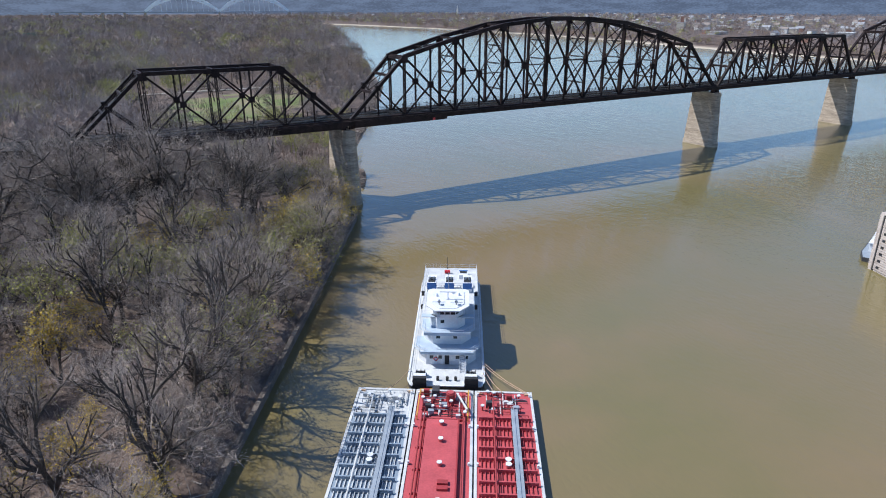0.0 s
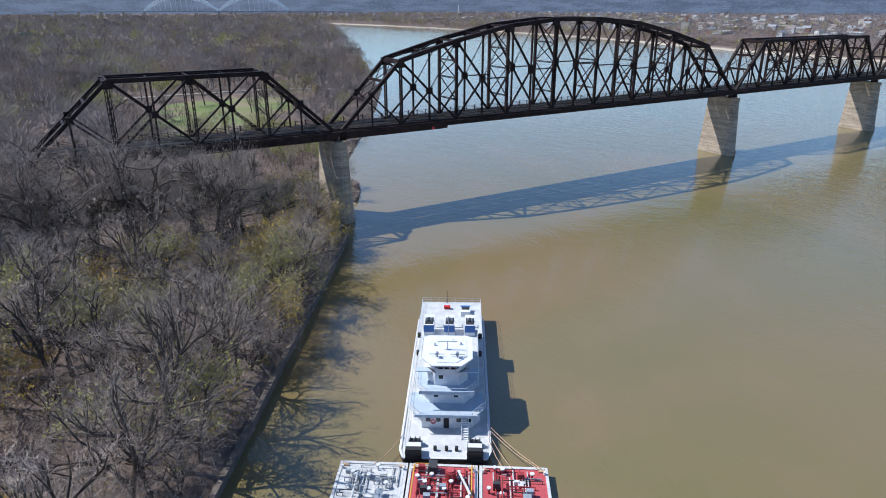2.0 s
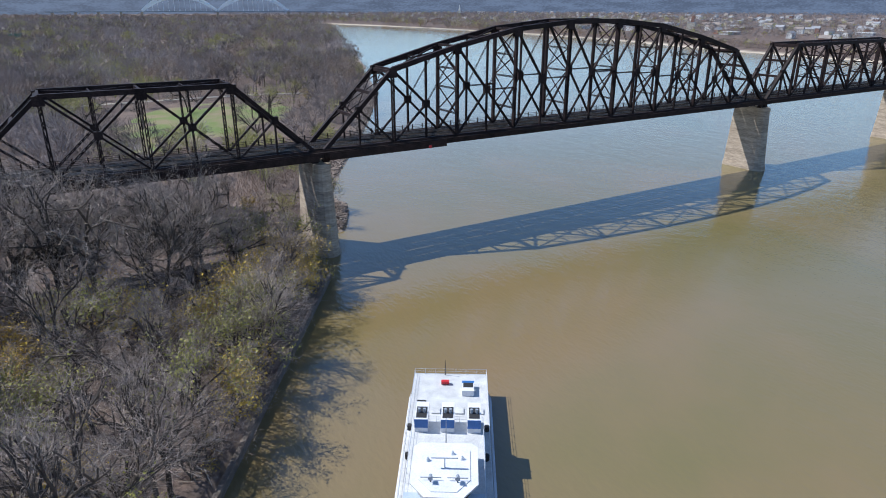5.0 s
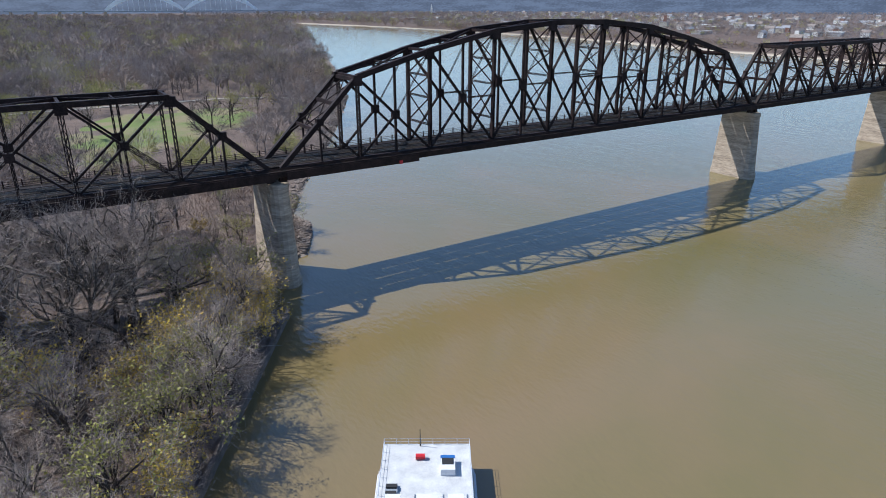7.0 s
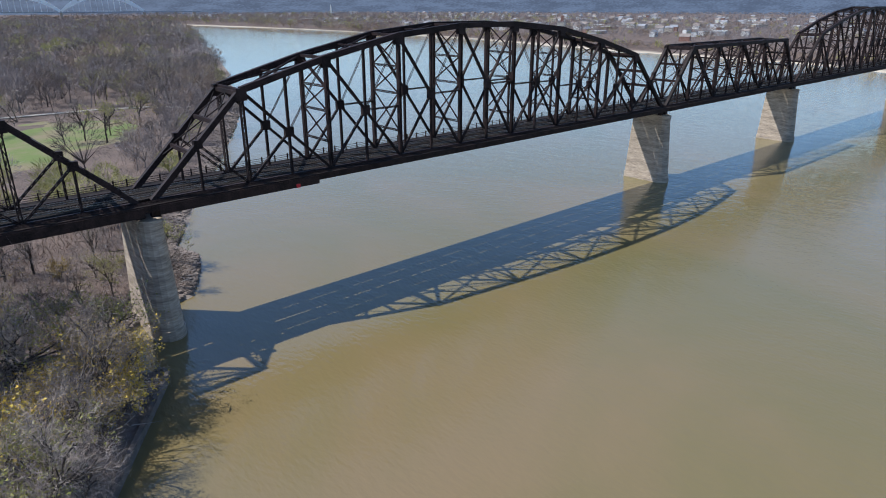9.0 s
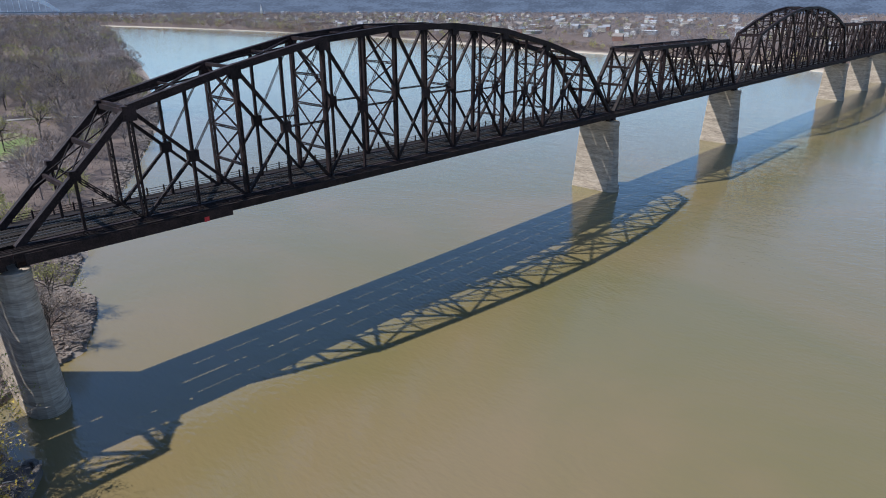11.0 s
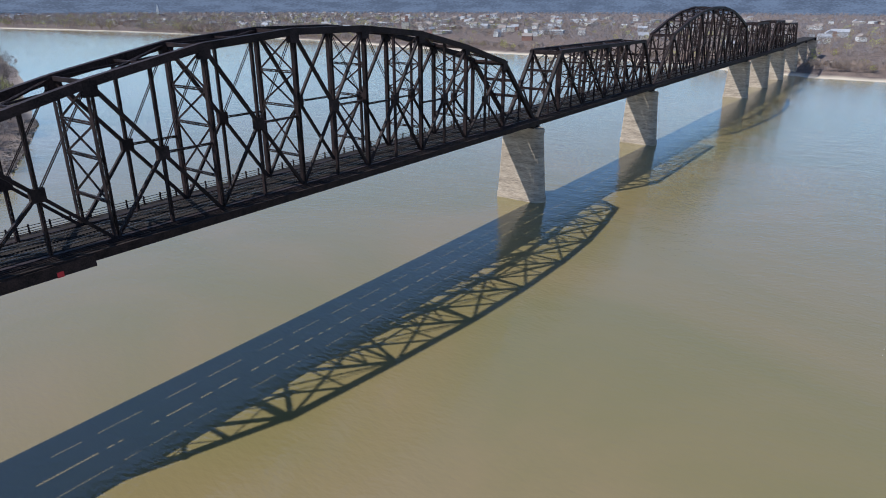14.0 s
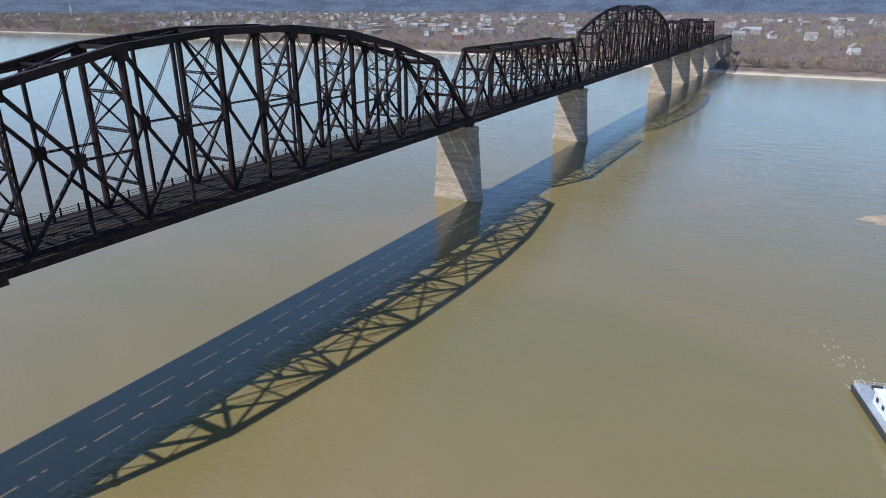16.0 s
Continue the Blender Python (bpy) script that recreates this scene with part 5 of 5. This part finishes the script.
# far bank: strip of trees along the water, then trees among the houses
n = 3600
fy = -420 + 2900 * r.random(n) ** 1.15
back = 16 + 900 * r.random(n) ** 2.2
fx = np.interp(fy, [p[1] for p in FAR_SHORE[:-3]], [p[0] for p in FAR_SHORE[:-3]]) + back
keep = ~((np.abs(fy - 6) < 22) & (fx < 752)) & ~((fy > 120) & (fy < 620) & (back > 34) & (back < 150) & (r.random(n) < 0.9))
pts, back = np.stack([fx[keep], fy[keep]], 1), back[keep]
hts = r.uniform(9, 17, len(pts)) * (1 + 0.7 * np.clip((pts[:, 1] - 700) / 900, 0, 1))
kind = r.random(len(pts))
for sel, mat, label in ((kind < 0.5, FARWOOD, "bare grey trees lining the far river bank"), ((kind >= 0.5) & (kind < 0.86), FARWARM, "bare brown trees lining the far river bank"), (kind >= 0.86, FARGREEN, "budding trees on the far river bank")):
    far_trees("far_bank_trees", pts[sel], hts[sel], mat, r, 90, 0.42, label, 4)
n = 1500
fy = -420 + 1900 * r.random(n)
fx = np.interp(fy, [p[1] for p in FAR_SHORE[:-3]], [p[0] for p in FAR_SHORE[:-3]]) + r.uniform(17, 60, n)
pts = np.stack([fx, fy], 1)[(np.abs(fy - 6) > 16) | (fx > 762)]
far_trees("far_bank_brush", pts, r.uniform(4, 8, len(pts)), FARWARM, r, 60, 0.3, "brown brush above the sandy far shore", 0)
# belt of woods on the outer side of the upstream bend
x, y = scatter(-900, 880, 2250, 3300, 20.0, r)
d = -signed(x, y, FAR_SHORE)
keep = (d > 12) & (d < 150)
pts = np.stack([x[keep], y[keep]], 1)
far_trees("far_bank_trees", pts, r.uniform(14, 25, len(pts)), FARWARM, r, 60, 1.0, "belt of bare brown trees along the upstream bank", 3)
# trees of the town
for lo, hi, step, tw, wd in ((0, 1750, 21.0, 64, 0.42), (1750, 3950, 33.0, 34, 1.15)):
    x, y = scatter(740, 3900, -900, 3700, step, r)
    far = np.hypot(x, y)
    keep = (-signed(x, y, FAR_SHORE) > 140) & (waves(x, y, 70, 22) + r.normal(0, 0.35, len(x)) > -0.35) & (far >= lo) & (far < hi)
    pts = np.stack([x[keep], y[keep]], 1)
    u = r.random(len(pts))
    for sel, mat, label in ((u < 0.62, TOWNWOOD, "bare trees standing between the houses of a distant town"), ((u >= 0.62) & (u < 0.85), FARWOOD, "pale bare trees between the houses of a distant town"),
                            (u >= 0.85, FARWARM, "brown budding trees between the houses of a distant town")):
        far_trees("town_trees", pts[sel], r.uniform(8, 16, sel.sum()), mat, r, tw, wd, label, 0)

# the far town, the double arch bridge upstream and the hills
ROOFS = [material("roof_" + n, c, None, 0.8, 0, 0.3, 8, 0.1) for n, c in (("grey", (0.34, 0.34, 0.36)), ("brown", (0.30, 0.25, 0.22)), ("pale", (0.62, 0.62, 0.60)))]
WALLS = [material("wall_" + n, c, None, 0.85, 0, 0.3, 8, 0.1) for n, c in (("white", (0.74, 0.73, 0.70)), ("brick", (0.30, 0.16, 0.12)), ("cream", (0.58, 0.52, 0.42)), ("grey", (0.45, 0.45, 0.45)))]


def house(x, y, w, l, h, turn, flat, wall, roof, label):
    z = float(height(np.array([x]), np.array([y]))[0]) - 0.3
    ob = thing("house" if not flat else "warehouse", label, "house" if not flat else "building", "buildings of the far town", pose(x, y, z, 0, 0, turn))
    part("wall", one(Geo.box, -l / 2, l / 2, -w / 2, w / 2, 0, h), wall, ob)
    if flat:
        part("roof", one(Geo.box, -l / 2 - 0.3, l / 2 + 0.3, -w / 2 - 0.3, w / 2 + 0.3, h, h + 0.5), roof, ob)
    else:
        g = Geo()
        a, b, k = l / 2 + 0.4, w / 2 + 0.4, w * 0.42
        g.v = [(-a, -b, h), (a, -b, h), (a, b, h), (-a, b, h), (-a, 0, h + k), (a, 0, h + k)]
        g.f = [(0, 1, 5, 4), (2, 3, 4, 5), (0, 4, 3), (1, 2, 5), (0, 3, 2, 1)]
        part("roof", g, roof, ob)
    return ob


rnd = random.Random(31)
for k in range(420):
    y = rnd.uniform(-350, 2900)
    edge = np.interp(y, [p[1] for p in FAR_SHORE[:-3]], [p[0] for p in FAR_SHORE[:-3]])
    x = edge + 150 + 1600 * rnd.random() ** 1.3
    big = rnd.random() < 0.14
    if abs(y - 6) < 25 and x < 930:
        continue
    if big:
        house(x, y, rnd.uniform(14, 30), rnd.uniform(30, 75), rnd.uniform(5, 8), rnd.uniform(-30, 30), True, rnd.choice(WALLS), rnd.choice([ROOFS[0], ROOFS[2], ROOFS[2]]), "long flat-roofed warehouse in a distant river town")
    else:
        house(x, y, rnd.uniform(8, 12), rnd.uniform(12, 19), rnd.uniform(6, 9.5), rnd.choice([10, 100]) + rnd.uniform(-12, 12), False, rnd.choice(WALLS[:1] * 2 + WALLS), rnd.choice(ROOFS[:2]), "small gabled house in a distant river town")
# church with a tall white spire, a white tower block, a brick tower by the bank
ch = house(1560, 2410, 16, 34, 12, 40, False, WALLS[1], ROOFS[0], "distant church with a tall white spire")
part("steeple", one(Geo.prism, [(-20, -4), (-12, -4), (-12, 4), (-20, 4)], 0, 26), WALLS[0], ch)
part("spire", one(Geo.prism, [(-19.5, -3.5), (-12.5, -3.5), (-12.5, 3.5), (-19.5, 3.5)], 26, 50, [(-16.1, -0.1), (-15.9, -0.1), (-15.9, 0.1), (-16.1, 0.1)]), WALLS[0], ch)
house(1690, 2440, 24, 44, 20, 40, True, WALLS[0], ROOFS[2], "white flat-roofed tower block in a distant town")
tw = house(1120, 800, 16, 18, 19, 30, True, WALLS[2], ROOFS[0], "square brick tower house above the far bank")
part("chimney", one(Geo.box, 7, 12, -3, 3, 0, 32), WALLS[1], tw)

# the double tied arch bridge far upstream
SILVER = material("pale_painted_steel", (0.86, 0.90, 0.94), (0.74, 0.78, 0.82), 0.5, 0.1, 0.1, 8, 0)
ab = thing("arch_bridge", "distant double-arched steel road bridge painted pale grey", "bridge", "", pose(574, 2706, 0, 0, 0, -13))


def rise(f, top):
    return 40 + top * 4 * f * (1 - f)


N = 14
for x0, x1 in ((-282, -2), (2, 282)):
    for y in (-7, 7):
        for i in range(N):
            fa, fb = i / N, (i + 1) / N
            xa, xb = x0 + (x1 - x0) * fa, x0 + (x1 - x0) * fb
            part("arch_rib", one(Geo.beam, (xa, y, rise(fa, 64)), (xb, y, rise(fb, 64)), 7.0, 9.0), SILVER, ab)
            part("arch_rib", one(Geo.beam, (xa, y, rise(fa, 50) - 1), (xb, y, rise(fb, 50) - 1), 6.0, 7.0), SILVER, ab)
            part("web_bar", one(Geo.beam, (xa, y, rise(fa, 64)), (xb, y, rise(fb, 50) - 1), 4.0, 4.2), SILVER, ab)
            part("hanger", one(Geo.beam, (xb, y, 38), (xb, y, rise(fb, 50)), 0.6, 0.6), SILVER, ab)
part("deck", one(Geo.box, -620, 560, -9, 9, 34.5, 38.5), GREYSTEEL, ab)
for x in (-600, -520, -440, -360, -284, 0, 284, 330, 400, 470):
    part("pier", one(Geo.box, x - 4, x + 4, -8, 8, -3, 34.5), CONCRETE, ab)

# a stretch of highway with a sign seen over the woods
ASPHALT = material("pale_highway_concrete", (0.42, 0.41, 0.38), (0.32, 0.31, 0.29), 0.9, 0, 0.1, 8, 0)
SIGNGREEN = material("green_sign_paint", (0.02, 0.22, 0.13), (0.015, 0.18, 0.10), 0.5, 0, 1, 4, 0)
tagged(part("highway", one(Geo.beam, (-330, 1614, 6.6), (-60, 1130, 6.6), 26, 3.2, (0.873, 0.487, 0)), ASPHALT), "pale concrete highway on a low embankment beyond the woods", "road", kind="structure")
sg = thing("road_sign", "green overhead highway sign on posts", "sign", "", pose(-105, 1212, 8.2, 0, 0, 20))
part("panel", one(Geo.box, -11, 11, -0.2, 0.2, 5, 11), SIGNGREEN, sg)
for x in (-9, 9):
    part("post", one(Geo.box, x - 0.4, x + 0.4, 0.25, 1.0, 0, 11), GREYSTEEL, sg)
# the gravel track past the clearing
TRACK = material("pale_gravel_track", (0.46, 0.42, 0.36), (0.32, 0.29, 0.25), 0.95, 0, 0.3, 8, 0.2)
tr = Geo()
for k, (a, b) in enumerate(zip([(-120, 312), (-60, 322), (0, 326), (60, 322), (92, 312)], [(-60, 322), (0, 326), (60, 322), (92, 312), (112, 296)])):
    za, zb = (float(height(np.array([q[0]]), np.array([q[1]]))[0]) + 0.25 for q in (a, b))
    tr.beam((*a, za), (*b, zb), 5.0, 0.3, (0, 1, 0))
tagged(part("gravel_track", tr, TRACK), "pale gravel track along the edge of a clearing", "road", kind="structure")

# hills closing the distance, haze painted into their blue base colour
HILL = material("haze_blue_wooded_hills", (0.078, 0.103, 0.145), (0.038, 0.052, 0.078), 1.0, 0, 0.008, 9, 0, 0.05, 0, (0.42, 0.58))


def hills(x, y):
    d = np.hypot(x, y)
    return np.clip((d - 3700) / 700, 0, 1) * (150 + 30 * waves(x, y, 260, 15) + 16 * waves(x, y, 90, 16)) - 3


ang = np.linspace(radians(-30), radians(125), 150)
rad = np.linspace(3600, 4700, 14)
A, R = np.meshgrid(ang, rad)
X, Y = R * np.cos(A), R * np.sin(A)
Z = hills(X, Y)
v = np.stack([X.ravel(), Y.ravel(), Z.ravel()], 1)
i = (np.arange(13)[:, None] * 150 + np.arange(149)[None, :]).ravel()
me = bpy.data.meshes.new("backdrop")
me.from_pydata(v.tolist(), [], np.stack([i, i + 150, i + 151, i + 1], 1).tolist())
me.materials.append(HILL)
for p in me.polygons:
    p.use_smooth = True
tagged(new("backdrop", me), "wooded hills beyond the town with blue haze painted into their colour", "hills", kind="structure")
